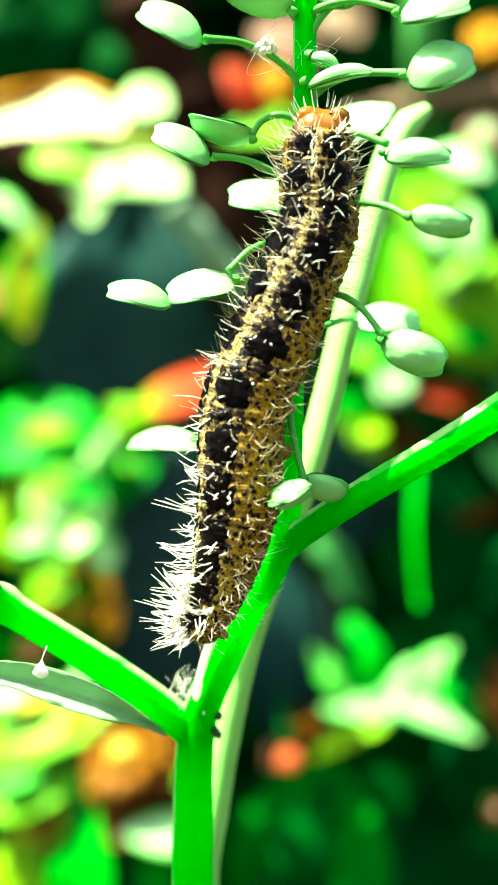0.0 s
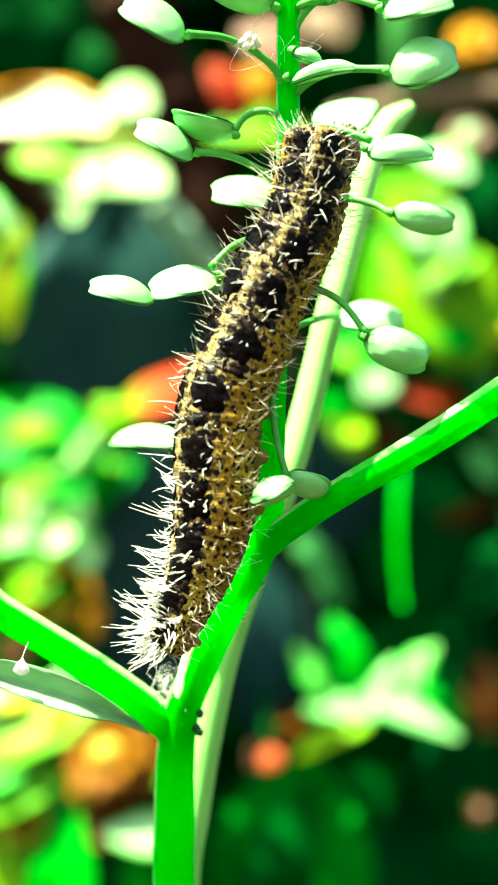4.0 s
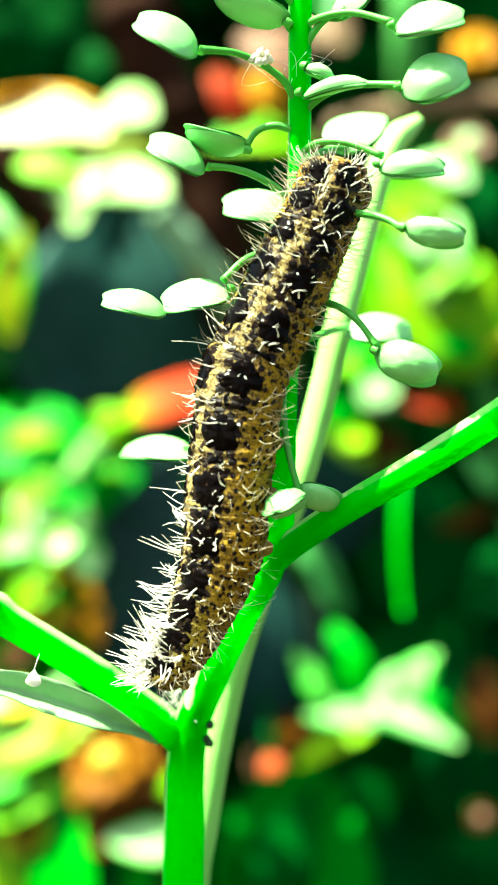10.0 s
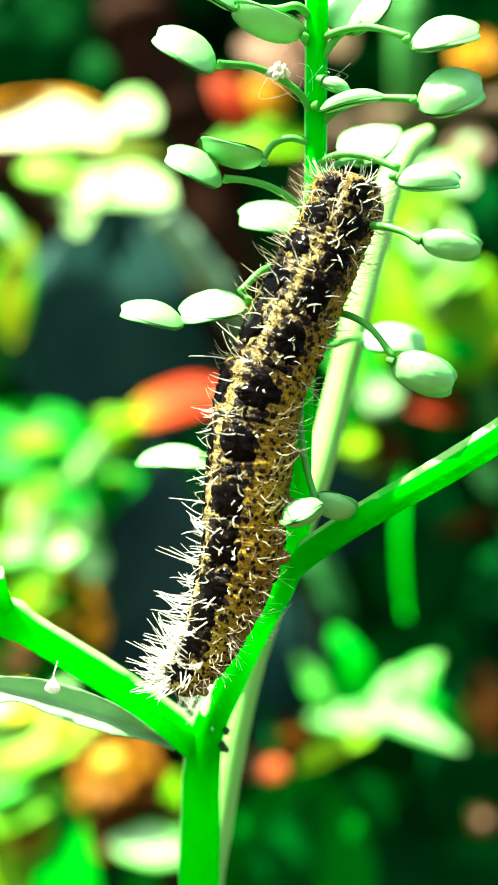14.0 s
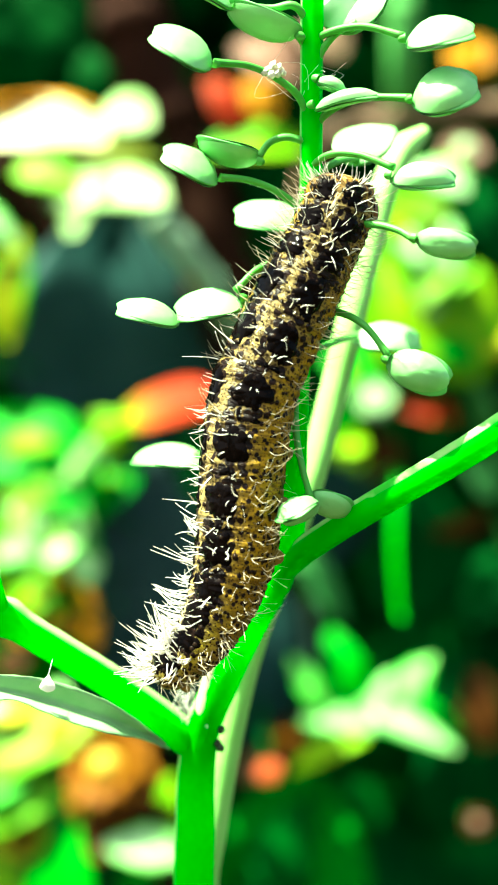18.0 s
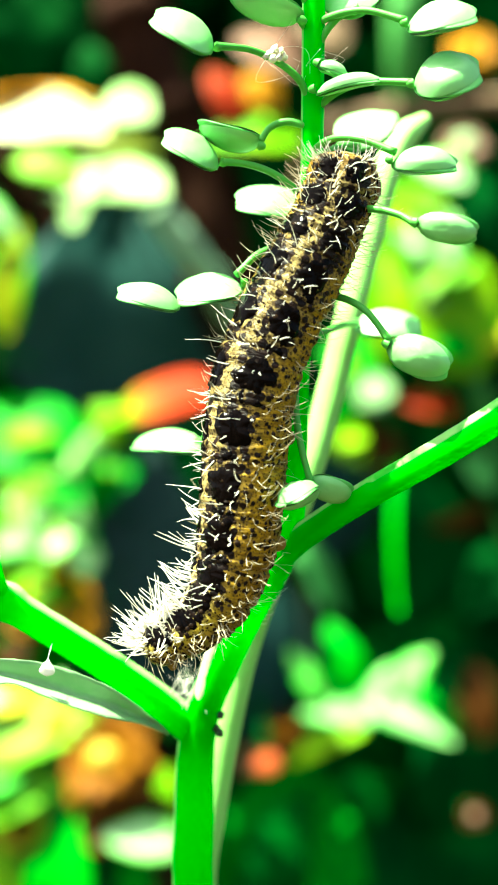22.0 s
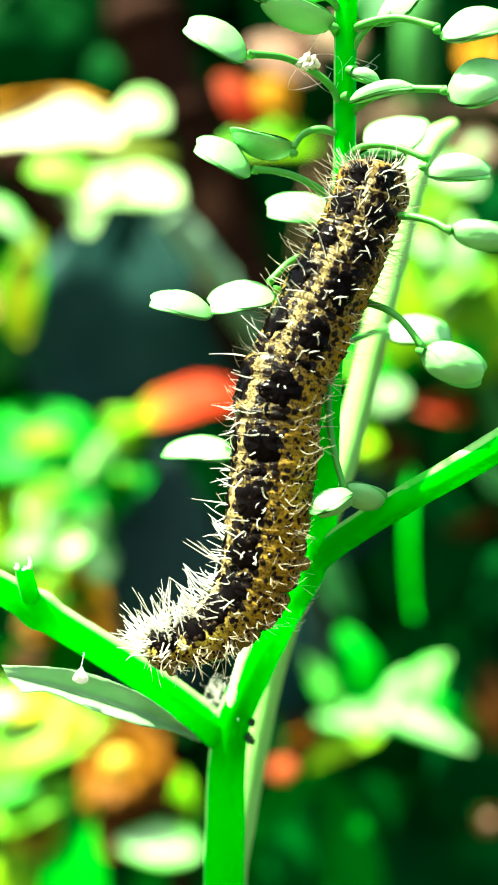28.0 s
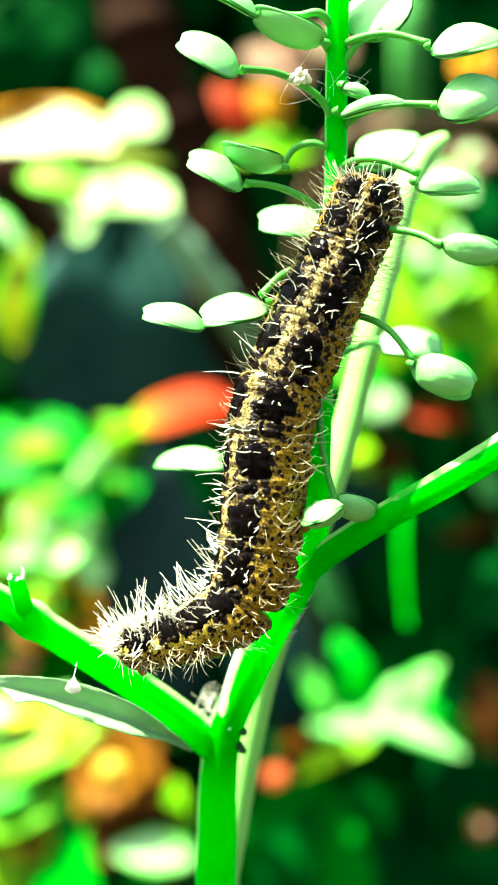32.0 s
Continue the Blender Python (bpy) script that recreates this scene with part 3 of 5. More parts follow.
# narrow bract below the fork
def bract():
    """A narrow leaf folded like a gutter: the back wall hangs in shade, the front lip turns up to the sun."""
    upper = glide([V(-4.30, 3.80, -19.16), V(-4.95, 2.80, -18.40), V(-7.43, -0.25, -15.68), V(-9.28, -0.90, -14.67), V(-11.20, -1.35, -13.95), V(-13.35, -2.10, -13.53), V(-15.46, -2.80, -13.32)], 6)
    crease = glide([V(-4.37, 3.80, -19.26), V(-5.57, 2.80, -18.26), V(-7.70, 0.40, -16.77), V(-9.63, -0.30, -16.00), V(-11.61, -0.80, -15.22), V(-13.44, -1.60, -14.58), V(-15.12, -2.60, -13.98)], 6)
    lower = glide([V(-4.43, 3.60, -19.28), V(-5.85, 1.80, -18.21), V(-7.71, -1.40, -16.99), V(-9.57, -2.20, -16.20), V(-11.42, -2.40, -15.44), V(-12.83, -2.80, -14.77), V(-14.19, -3.40, -14.70)], 6)
    bm = bmesh.new()
    sheets = []
    for lift in (0.0, 0.00010):
        grid = []
        for k, (a, b, c) in enumerate(zip(upper, crease, lower)):
            row = []
            for q in range(9):
                u = q / 8
                p = a.lerp(b, u / 0.55) if u < 0.55 else b.lerp(c, (u - 0.55) / 0.45)
                p = p + Vector((0, (lift if u < 0.5 else 0.0) - 0.00012 * math.sin(math.pi * u) + 0.00008 * noise.noise(Vector((k * 0.4, u * 4, 0))), (0.0 if u < 0.5 else -lift) + 0.00006 * noise.noise(Vector((k * 0.7, u * 3, 5)))))
                row.append(bm.verts.new(p))
            grid.append(row)
        sheets.append(grid)
    near, far = sheets
    for i in range(len(near) - 1):
        for q in range(8):
            bm.faces.new((near[i][q], near[i][q + 1], near[i + 1][q + 1], near[i + 1][q]))
            bm.faces.new((far[i][q], far[i + 1][q], far[i + 1][q + 1], far[i][q + 1]))
        bm.faces.new((near[i][0], near[i + 1][0], far[i + 1][0], far[i][0]))
        bm.faces.new((near[i][8], far[i][8], far[i + 1][8], near[i + 1][8]))
    bmesh.ops.recalc_face_normals(bm, faces=bm.faces)
    part("bract", bm, BRACT, plant, "narrow grey-green bract folded like a gutter")


bract()
bm = bmesh.new()
bmesh.ops.create_icosphere(bm, subdivisions=3, radius=0.00040)
for v in bm.verts:
    up = v.co.z / 0.0004
    v.co = V(-10.97, -2.40, -13.95) + Vector((v.co.x * (0.95 - 0.75 * up), v.co.y * 0.5, v.co.z * 1.15)) * (1 + 0.3 * noise.noise(v.co * 4000))
tube(bm, glide([V(-11.00, -2.40, -13.57), V(-11.04, -1.50, -13.36), V(-11.25, 1.00, -13.19)], 4), 0.000015, 5)
part("debris_fleck", bm, SILK, plant, "white fleck hanging on a thread")

# dark frass crumbs, dry blossom rests and silk
def crumbs(spots, r, material, name, label):
    for p in spots:
        bm = bmesh.new()
        bmesh.ops.create_icosphere(bm, subdivisions=3, radius=r / 1000)
        for v in bm.verts:
            d = v.co * 1000 / r
            v.co = Vector(p) + v.co * (1 + 0.5 * noise.noise(d * 1.6 + Vector(p) * 900) + 0.25 * noise.noise(d * 4 + Vector(p) * 500))
        part(name, bm, material, plant, label)


crumbs([V(-1.37, 3.40, -18.91), V(-1.19, 3.30, -19.16), V(-1.16, 3.20, -18.01)], 0.24, FRASS, "frass_crumb", "dark crumb stuck to the stem")
crumbs([V(1.67, -3.75, 20.83), V(2.09, -3.70, 20.60), V(2.42, -3.55, 20.72), V(1.89, -3.70, 21.08), V(1.38, -3.95, 20.62), V(2.25, -3.65, 20.95), V(1.75, -3.95, 20.45)], 0.22, PETAL_DRY, "dry_blossom", "dry whitish blossom remnant")


def threads(name, middle, spread, count, seed, r, parent, label):
    rnd = random.Random(seed)
    bm = bmesh.new()
    for _ in range(count):
        a = [Vector(middle) + Vector([rnd.gauss(0, s) / 1000 for s in spread]) for _ in range(4)]
        tube(bm, glide(a, 5), r, 4)
    tagged(part(name, bm, SILK, parent, label), kind="stuff")


threads("silk", V(-3.15, 3.30, -16.30), (0.55, 0.4, 0.65), 24, 3, 0.000006, plant, "tangle of white silk in the fork")
threads("silk", V(-2.60, 3.20, -16.60), (0.25, 0.3, 0.40), 5, 5, 0.000006, plant, "tangle of white silk in the fork")
threads("silk", V(2.67, -2.60, 20.08), (1.0, 0.3, 1.0), 3, 8, 0.000008, plant, "fine loose silk threads")
threads("silk", V(5.08, -2.60, 20.98), (0.6, 0.3, 0.35), 4, 9, 0.000010, plant, "fine loose silk threads")
# added strip: its pale colour stands for sun on the stem's left face
stem("lit_face_strip", [V(-2.62, 4.30, -19.20), V(-2.25, 3.15, -16.90), V(-1.86, 2.80, -15.01), V(-1.45, 2.50, -13.57), V(-0.95, 2.30, -12.22)], lambda t: (0.58 - 0.16 * t) / 1000, LIT_FACE, "added strip in the colour of the sunlit stem face under silk")
bm = bmesh.new()
rnd = random.Random(4)
for k in range(9):
    p = V(1.35, 1.60, -12.10).lerp(V(2.39, 1.10, -9.80), k / 8)
    d = Vector((0.8, -0.3, 0.35 + rnd.uniform(-0.4, 0.4)))
    tube(bm, glide([p, p + d * 0.0004, p + d * rnd.uniform(0.0005, 0.0008) + Vector((0, 0, 0.0002))], 3), lambda t: 0.00003 - 0.00002 * t, 4)
tagged(part("stem_hairs", bm, SILK, plant, "short white hairs on the stem edge"), kind="stuff")

# ---- the plants behind ----
FACE_SUN = (-0.40, -0.62, 0.67)
FACE_UP = (-0.25, -0.35, 0.9)
FACE_SHADE = (0.45, -0.80, -0.40)
FACE_FRONT = (-0.14, -0.74, 0.66)


def leaning(base, tip, normal, share):
    """Lets a leaf lean back until its face turns to the sky; near and far ends keep their bearing from the weed."""
    base, tip, n = Vector(base), Vector(tip), Vector(normal)
    d = tip - base
    most = share * d.length
    lean = max(-most, min(most, -(n.x * d.x + n.z * d.z) / n.y))
    out = []
    for p, shift in ((base, -lean / 2), (tip, lean / 2)):
        k = (p.y + shift + FOCUS) / (p.y + FOCUS)
        out.append(Vector((p.x * k, p.y + shift, 0.3 + (p.z - 0.3) * k)))
    return out


def back_plant(name, label, root, leaves, category="plant", stalk=GREEN_SHADED, lean=0.22):
    """Leaves on stalks that rise from one root."""
    root = Vector((root[0] / 1000, root[1] / 1000, -0.01))
    ob = thing(name, label, category, at=(root.x, root.y, 0))
    for base, tip, width, normal, material in leaves:
        if normal in (FACE_SUN, FACE_FRONT):
            base, tip = leaning(base, tip, normal, lean)
        blade("leaf", base - ob.location, tip - ob.location, width / 1000, normal, material, ob, droop=0.10, wave=0.06, blunt=1.5 if material is WITHER else 0.75, even=0.12 if material is GRASS else 0.35 if material in (CREAM, CREAM_GREEN) else 0.7)
        b = Vector(base) - ob.location
        bm = bmesh.new()
        foot = Vector((0, 0, -0.01))
        deep = 0.285 - ob.location.y
        foot.y = deep
        tube(bm, glide([foot, Vector((b.x * 0.6, deep, b.z * 0.5)), Vector((b.x, deep - 0.01, b.z - 0.02)), b], 8), lambda t: 0.0009 - 0.0004 * t, 8)
        part("stalk", bm, stalk, ob)
    return ob


def small_leaves(seed, count, xs, ys, zs, sizes, materials):
    """Small sunlit leaves at all angles, for the thick of a herb (millimetres)."""
    rnd = random.Random(seed)
    out = []
    for _ in range(count):
        p = V(rnd.uniform(*xs), rnd.uniform(*ys), rnd.uniform(*zs))
        size, a = rnd.uniform(*sizes), rnd.uniform(0, 2 * math.pi)
        d = Vector((math.cos(a), rnd.uniform(-0.2, 0.7) * (1 if math.sin(a) > 0 else -1), math.sin(a))).normalized()
        n = (rnd.gauss(-0.30, 0.18), -0.62, rnd.gauss(0.72, 0.15))
        out.append((p - d * size / 2000, p + d * size / 2000, size * rnd.uniform(0.45, 0.75), n, rnd.choice(materials)))
    return out


def stalk_plant(name, label, points, r, material, category="stalk"):
    base = Vector(points[0])
    ob = thing(name, label, category, at=(base.x, base.y, 0))
    bm = bmesh.new()
    tube(bm, glide([Vector(p) - ob.location for p in points], 10), r, 14, 0.06, 6, 0.08)
    part("shaft", bm, material, ob)
    run = glide([Vector(p) - ob.location for p in points], 10)
    for share in (0.42, 0.66, 0.86):
        k = int(share * (len(run) - 1))
        wide = r(share) if callable(r) else r
        ahead = (run[k + 1] - run[k - 1]).normalized()
        bm = bmesh.new()
        tube(bm, [run[k] + ahead * wide * d for d in (-0.5, -0.2, 0.1, 0.4)], lambda t: wide * (1.03 + 0.14 * math.sin(math.pi * t)), 14, 0.05, 5, 0.06)
        part("node", bm, material, ob)
    return ob


def flower(name, label, middle, r, petal, heart, tilt=(0, -1, 0.4), petals=11, core=0.42):
    """A flower head with a ring of petals round a domed heart, on a stalk from the soil."""
    middle, r, tilt = Vector(middle), r / 1000, Vector(tilt).normalized()
    ob = thing(name, label, "flower", "flower heads behind the weed", at=(middle.x + 0.004, middle.y + 0.02, 0))
    c = middle - ob.location
    a = tilt.orthogonal().normalized()
    b = tilt.cross(a)
    for ring, size in ((0, 1.0), (1, 0.72)):
        for k in range(petals):
            w = 2 * math.pi * (k + 0.5 * ring) / petals
            d = (a * math.cos(w) + b * math.sin(w)) * size + tilt * (0.15 + 0.35 * ring)
            blade("petal", c + d * r * 0.15, c + d * r, r * 0.62, tilt - d * 0.3, petal, ob, droop=0.08, rows=6, cols=4)
    bm = bmesh.new()
    bmesh.ops.create_icosphere(bm, subdivisions=3, radius=r * core)
    for v in bm.verts:
        v.co = c + tilt * r * 0.2 + v.co * (1 + 0.12 * noise.noise(v.co * 2500))
    part("heart", bm, heart, ob)
    bm = bmesh.new()
    deep = 0.29 - ob.location.y
    tube(bm, glide([Vector((0, deep, -0.01)), Vector((0.004, deep, c.z * 0.5)), Vector((c.x, deep - 0.02, c.z - 0.012)), c - tilt * r * 0.1], 8), 0.0008, 8)
    part("stalk", bm, GREEN_SHADED, ob)
    return ob


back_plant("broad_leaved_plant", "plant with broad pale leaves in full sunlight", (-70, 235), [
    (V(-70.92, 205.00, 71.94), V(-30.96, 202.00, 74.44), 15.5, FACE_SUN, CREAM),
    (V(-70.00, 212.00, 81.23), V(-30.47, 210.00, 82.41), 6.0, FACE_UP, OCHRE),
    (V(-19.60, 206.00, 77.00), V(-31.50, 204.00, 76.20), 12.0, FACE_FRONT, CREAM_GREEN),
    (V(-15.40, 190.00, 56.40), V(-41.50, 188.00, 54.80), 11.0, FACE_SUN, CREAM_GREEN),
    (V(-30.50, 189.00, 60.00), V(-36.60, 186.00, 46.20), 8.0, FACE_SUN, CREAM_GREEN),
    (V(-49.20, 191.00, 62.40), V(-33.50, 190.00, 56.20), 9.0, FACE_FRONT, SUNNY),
    (V(-17.46, 196.00, 66.03), V(-42.88, 195.00, 64.50), 4.2, FACE_FRONT, OLIVE),
    (V(-34.31, 214.00, 81.81), V(-35.43, 212.00, 94.79), 9.0, FACE_FRONT, GREEN_SHADED)])
back_plant("yellowing_plant", "plant with yellowing leaves in the sun", (-95, 225), [
    (V(-54.84, 174.00, 50.34), V(-45.27, 174.00, 40.99), 5.0, FACE_SUN, GREEN_PALE),
    (V(-49.39, 177.00, 20.76), V(-46.34, 176.00, 45.47), 11.3, FACE_SUN, YELLOW_RIM),
    (V(-67.20, 206.00, 29.75), V(-53.92, 206.00, 35.06), 12.0, FACE_FRONT, OCHRE_DARK),
    (V(-67.29, 212.00, 14.12), V(-53.73, 212.00, 26.32), 9.0, FACE_SHADE, SAGE_LEAF)])
back_plant("dark_leaved_plant", "plant with large leaves, shade and bluish sky reflection in their colour", (-20, 262), [
    (V(-30.67, 240.00, -2.40), V(-30.13, 242.00, 65.11), 58.0, FACE_SHADE, GREEN_SKY_SHADE),
    (V(-23.06, 238.00, -74.99), V(-22.14, 246.00, 2.11), 34.0, FACE_SHADE, SLATE_SKY_SHADE),
    (V(8.23, 244.00, -82.50), V(5.24, 246.00, -29.80), 22.0, FACE_SHADE, GREEN_SKY_SHADE),
    (V(26.86, 250.00, -34.80), V(25.31, 250.00, 3.69), 26.0, FACE_SHADE, GREEN_SKY_SHADE)])
back_plant("dark_leaved_plant", "plant with broad green leaves, coloured dark for shade", (45, 255), [
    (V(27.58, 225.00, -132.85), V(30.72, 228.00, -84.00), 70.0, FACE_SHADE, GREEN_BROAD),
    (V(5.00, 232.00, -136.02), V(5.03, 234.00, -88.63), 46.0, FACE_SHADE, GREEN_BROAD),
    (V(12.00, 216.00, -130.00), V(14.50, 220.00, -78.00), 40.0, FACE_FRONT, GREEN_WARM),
    (V(55.15, 236.00, -137.82), V(52.52, 238.00, -82.38), 52.0, FACE_SHADE, GREEN_SHADED),
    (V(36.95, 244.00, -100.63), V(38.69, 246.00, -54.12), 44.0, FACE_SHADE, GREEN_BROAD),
    (V(63.12, 232.00, -104.02), V(58.05, 236.00, -55.34), 36.0, FACE_SHADE, GREEN_SHADED),
    (V(46.89, 240.00, -50.10), V(48.99, 244.00, -6.94), 30.0, FACE_SHADE, GREEN_SHADED),
    (V(63.56, 215.00, 48.55), V(51.22, 215.00, 67.73), 12.0, FACE_FRONT, GREEN_SHADED),
    (V(-51.56, 240.00, 93.01), V(-57.52, 240.00, 122.81), 34.0, FACE_SHADE, GREEN_SHADED)])
stalk_plant("dead_stalk", "dark brown dead woody stalk", [V(45, 300, -310), V(20, 300, -120), V(3.92, 262.00, 13.39), V(-4.61, 242.00, 45.61), V(-12.05, 240.00, 72.15), V(-21.61, 238.00, 93.89), V(-27.07, 236.00, 109.46), V(-31.04, 236.00, 132.99)], 0.0090, BARK)
stalk_plant("dead_stalk", "dark brown dead woody stalk", [V(10, 262, -310), V(-40.31, 258.00, 13.22), V(-50.12, 250.00, 54.46), V(-60.14, 246.00, 68.97), V(-71.85, 244.00, 83.63), V(-88.46, 244.00, 101.74)], 0.0046, BARK)
stalk_plant("grey_green_stalk", "grey-green leaning plant stalk", [V(40, 300, -310), V(12.22, 270.00, 7.17), V(-2.25, 222.00, 32.17), V(-10.10, 205.00, 42.21), V(-18.36, 200.00, 51.83)], 0.0033, SAGE)
stalk_plant("grey_green_stalk", "pale sunlit plant stalk", [V(-52, 290, -310), V(-57.37, 285.00, -79.45), V(-48.56, 235.00, -37.59), V(-38.94, 196.00, -12.44), V(-33.94, 195.00, -5.02), V(-27.46, 194.00, 2.84)], lambda t: 0.0029, PALE_STALK)
back_plant("withering_plant", "plant with a leaf withering from green to red", (-42, 205), [
    (V(-31.40, 177.27, 2.90), V(-1.60, 174.45, 11.40), 9.0, (-0.32, -0.60, 0.72), WITHER),
    (V(-21.66, 178.21, -0.92), V(-31.76, 178.21, 6.86), 7.0, FACE_FRONT, GREEN_LIME)])
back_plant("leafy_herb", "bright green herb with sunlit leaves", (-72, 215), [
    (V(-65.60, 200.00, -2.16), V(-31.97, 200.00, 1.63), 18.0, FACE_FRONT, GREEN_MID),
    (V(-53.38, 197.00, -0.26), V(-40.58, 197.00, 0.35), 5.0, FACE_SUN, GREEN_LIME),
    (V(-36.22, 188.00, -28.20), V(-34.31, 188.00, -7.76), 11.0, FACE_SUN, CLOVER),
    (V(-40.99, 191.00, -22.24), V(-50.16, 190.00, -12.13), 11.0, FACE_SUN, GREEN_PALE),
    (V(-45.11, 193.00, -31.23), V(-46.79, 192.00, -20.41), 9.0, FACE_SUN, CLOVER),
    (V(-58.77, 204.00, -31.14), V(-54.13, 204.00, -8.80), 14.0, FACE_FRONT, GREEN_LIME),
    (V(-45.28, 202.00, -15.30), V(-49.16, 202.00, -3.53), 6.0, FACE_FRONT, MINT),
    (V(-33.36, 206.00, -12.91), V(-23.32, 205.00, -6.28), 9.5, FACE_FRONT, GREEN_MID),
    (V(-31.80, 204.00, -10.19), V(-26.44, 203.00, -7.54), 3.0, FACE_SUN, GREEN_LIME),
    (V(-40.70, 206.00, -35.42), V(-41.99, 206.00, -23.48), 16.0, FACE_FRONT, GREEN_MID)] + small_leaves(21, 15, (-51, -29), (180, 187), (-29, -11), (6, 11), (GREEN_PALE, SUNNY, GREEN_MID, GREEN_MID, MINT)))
back_plant("leafy_herb", "low herb with lime and brownish leaves", (-80, 230), [
    (V(-57.23, 216.00, -37.96), V(-35.22, 216.00, -35.89), 9.0, FACE_SUN, GREEN_LIME),
    (V(-54.86, 218.00, -47.23), V(-43.08, 218.00, -41.69), 8.0, FACE_FRONT, OCHRE),
    (V(-68.25, 222.00, -58.44), V(-34.54, 222.00, -51.40), 13.0, FACE_SHADE, GREEN_MID),
    (V(-58.20, 214.00, -55.46), V(-48.64, 214.00, -49.99), 6.0, FACE_FRONT, BROWN)] + small_leaves(22, 10, (-50, -31), (186, 196), (-42, -28), (5, 8), (YELLOW, OCHRE, GREEN_LIME, OCHRE_DARK, BROWN)))
back_plant("yellow_leaved_herb", "low herb with pale yellow leaves in the sun", (-75, 222), [
    (V(-59.14, 172.98, -64.36), V(-29.13, 171.22, -57.51), 14.1, FACE_SUN, SUNNY),
    (V(-57.13, 169.46, -73.22), V(-35.00, 167.70, -69.81), 13.2, FACE_SUN, SUNNY),
    (V(-47.45, 172.98, -85.98), V(-41.61, 172.98, -71.96), 13.2, FACE_FRONT, YELLOW),
    (V(-35.34, 162.42, -102.34), V(-34.00, 162.42, -73.28), 13.2, FACE_FRONT, GREEN_MID),
    (V(-50.41, 170.34, -103.54), V(-48.09, 170.34, -81.58), 15.0, FACE_FRONT, GREEN_LIME),
    (V(-10.16, 161.54, -80.56), V(-26.79, 159.78, -78.19), 6.6, FACE_SUN, GREEN_PALE),
    (V(-18.92, 166.82, -98.60), V(-21.13, 165.94, -82.33), 7.5, FACE_FRONT, GREEN_MID),
    (V(-13.46, 171.22, -80.70), V(-14.05, 171.22, -67.94), 5.3, FACE_FRONT, GREEN_LIME),
    (V(-52.90, 165.94, -69.86), V(-42.52, 165.06, -68.24), 6.2, FACE_SUN, MINT),
    (V(-42.27, 166.82, -82.65), V(-46.03, 166.82, -74.68), 4.0, FACE_FRONT, OCHRE_DARK),
    (V(-33.40, 168.58, -79.82), V(-32.26, 168.58, -67.77), 4.4, FACE_FRONT, YELLOW),
    (V(-37.99, 168.58, -64.91), V(-35.13, 168.58, -55.15), 5.3, FACE_FRONT, GREEN_LIME),
    (V(-51.00, 167.70, -79.53), V(-51.57, 167.70, -71.53), 6.2, FACE_FRONT, GREEN_MID),
    (V(-33.73, 166.82, -81.51), V(-12.05, 165.94, -72.69), 8.8, FACE_FRONT, BROWN)] + small_leaves(23, 9, (-53, -37), (173, 179), (-70, -51), (5, 10.5), (SUNNY, GREEN_PALE, YELLOW)))
flower("orange_flower", "orange flower head with a yellow heart", V(-25.52, 165.94, -65.65), 10.6, OCHRE_DARK, OCHRE_LIGHT, tilt=(-0.3, -0.9, 0.45), core=0.32)
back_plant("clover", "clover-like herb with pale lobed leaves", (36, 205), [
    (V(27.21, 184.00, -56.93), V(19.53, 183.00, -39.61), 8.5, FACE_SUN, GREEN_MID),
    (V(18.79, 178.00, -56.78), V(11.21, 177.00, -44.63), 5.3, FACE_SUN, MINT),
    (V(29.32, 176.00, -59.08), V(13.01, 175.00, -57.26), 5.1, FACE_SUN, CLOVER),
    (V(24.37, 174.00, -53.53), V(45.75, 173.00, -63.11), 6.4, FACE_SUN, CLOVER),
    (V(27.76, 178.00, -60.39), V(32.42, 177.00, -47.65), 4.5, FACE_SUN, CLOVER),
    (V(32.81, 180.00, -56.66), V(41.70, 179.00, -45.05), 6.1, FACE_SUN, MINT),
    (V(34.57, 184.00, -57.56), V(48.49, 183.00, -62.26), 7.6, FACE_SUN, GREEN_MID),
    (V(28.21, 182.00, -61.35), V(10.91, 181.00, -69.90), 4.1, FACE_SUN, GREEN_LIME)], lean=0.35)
flower("orange_flower", "small faded orange flower head", V(6.69, 170.34, -67.41), 2.6, SALMON, SALMON, tilt=(-0.25, -0.8, 0.7))
flower("brown_flower", "withered brown flower head", V(12.25, 216.00, -73.44), 6.0, BROWN, OCHRE_DARK)
back_plant("grass_blade", "bright green hanging grass blade", (55, 222), [
    (V(33.80, 181.00, -5.52), V(33.40, 177.00, -36.60), 1.45, FACE_SUN, GRASS),
    (V(14.85, 232.00, -25.56), V(28.03, 230.00, -46.31), 9.0, FACE_SUN, SAGE_LEAF)])
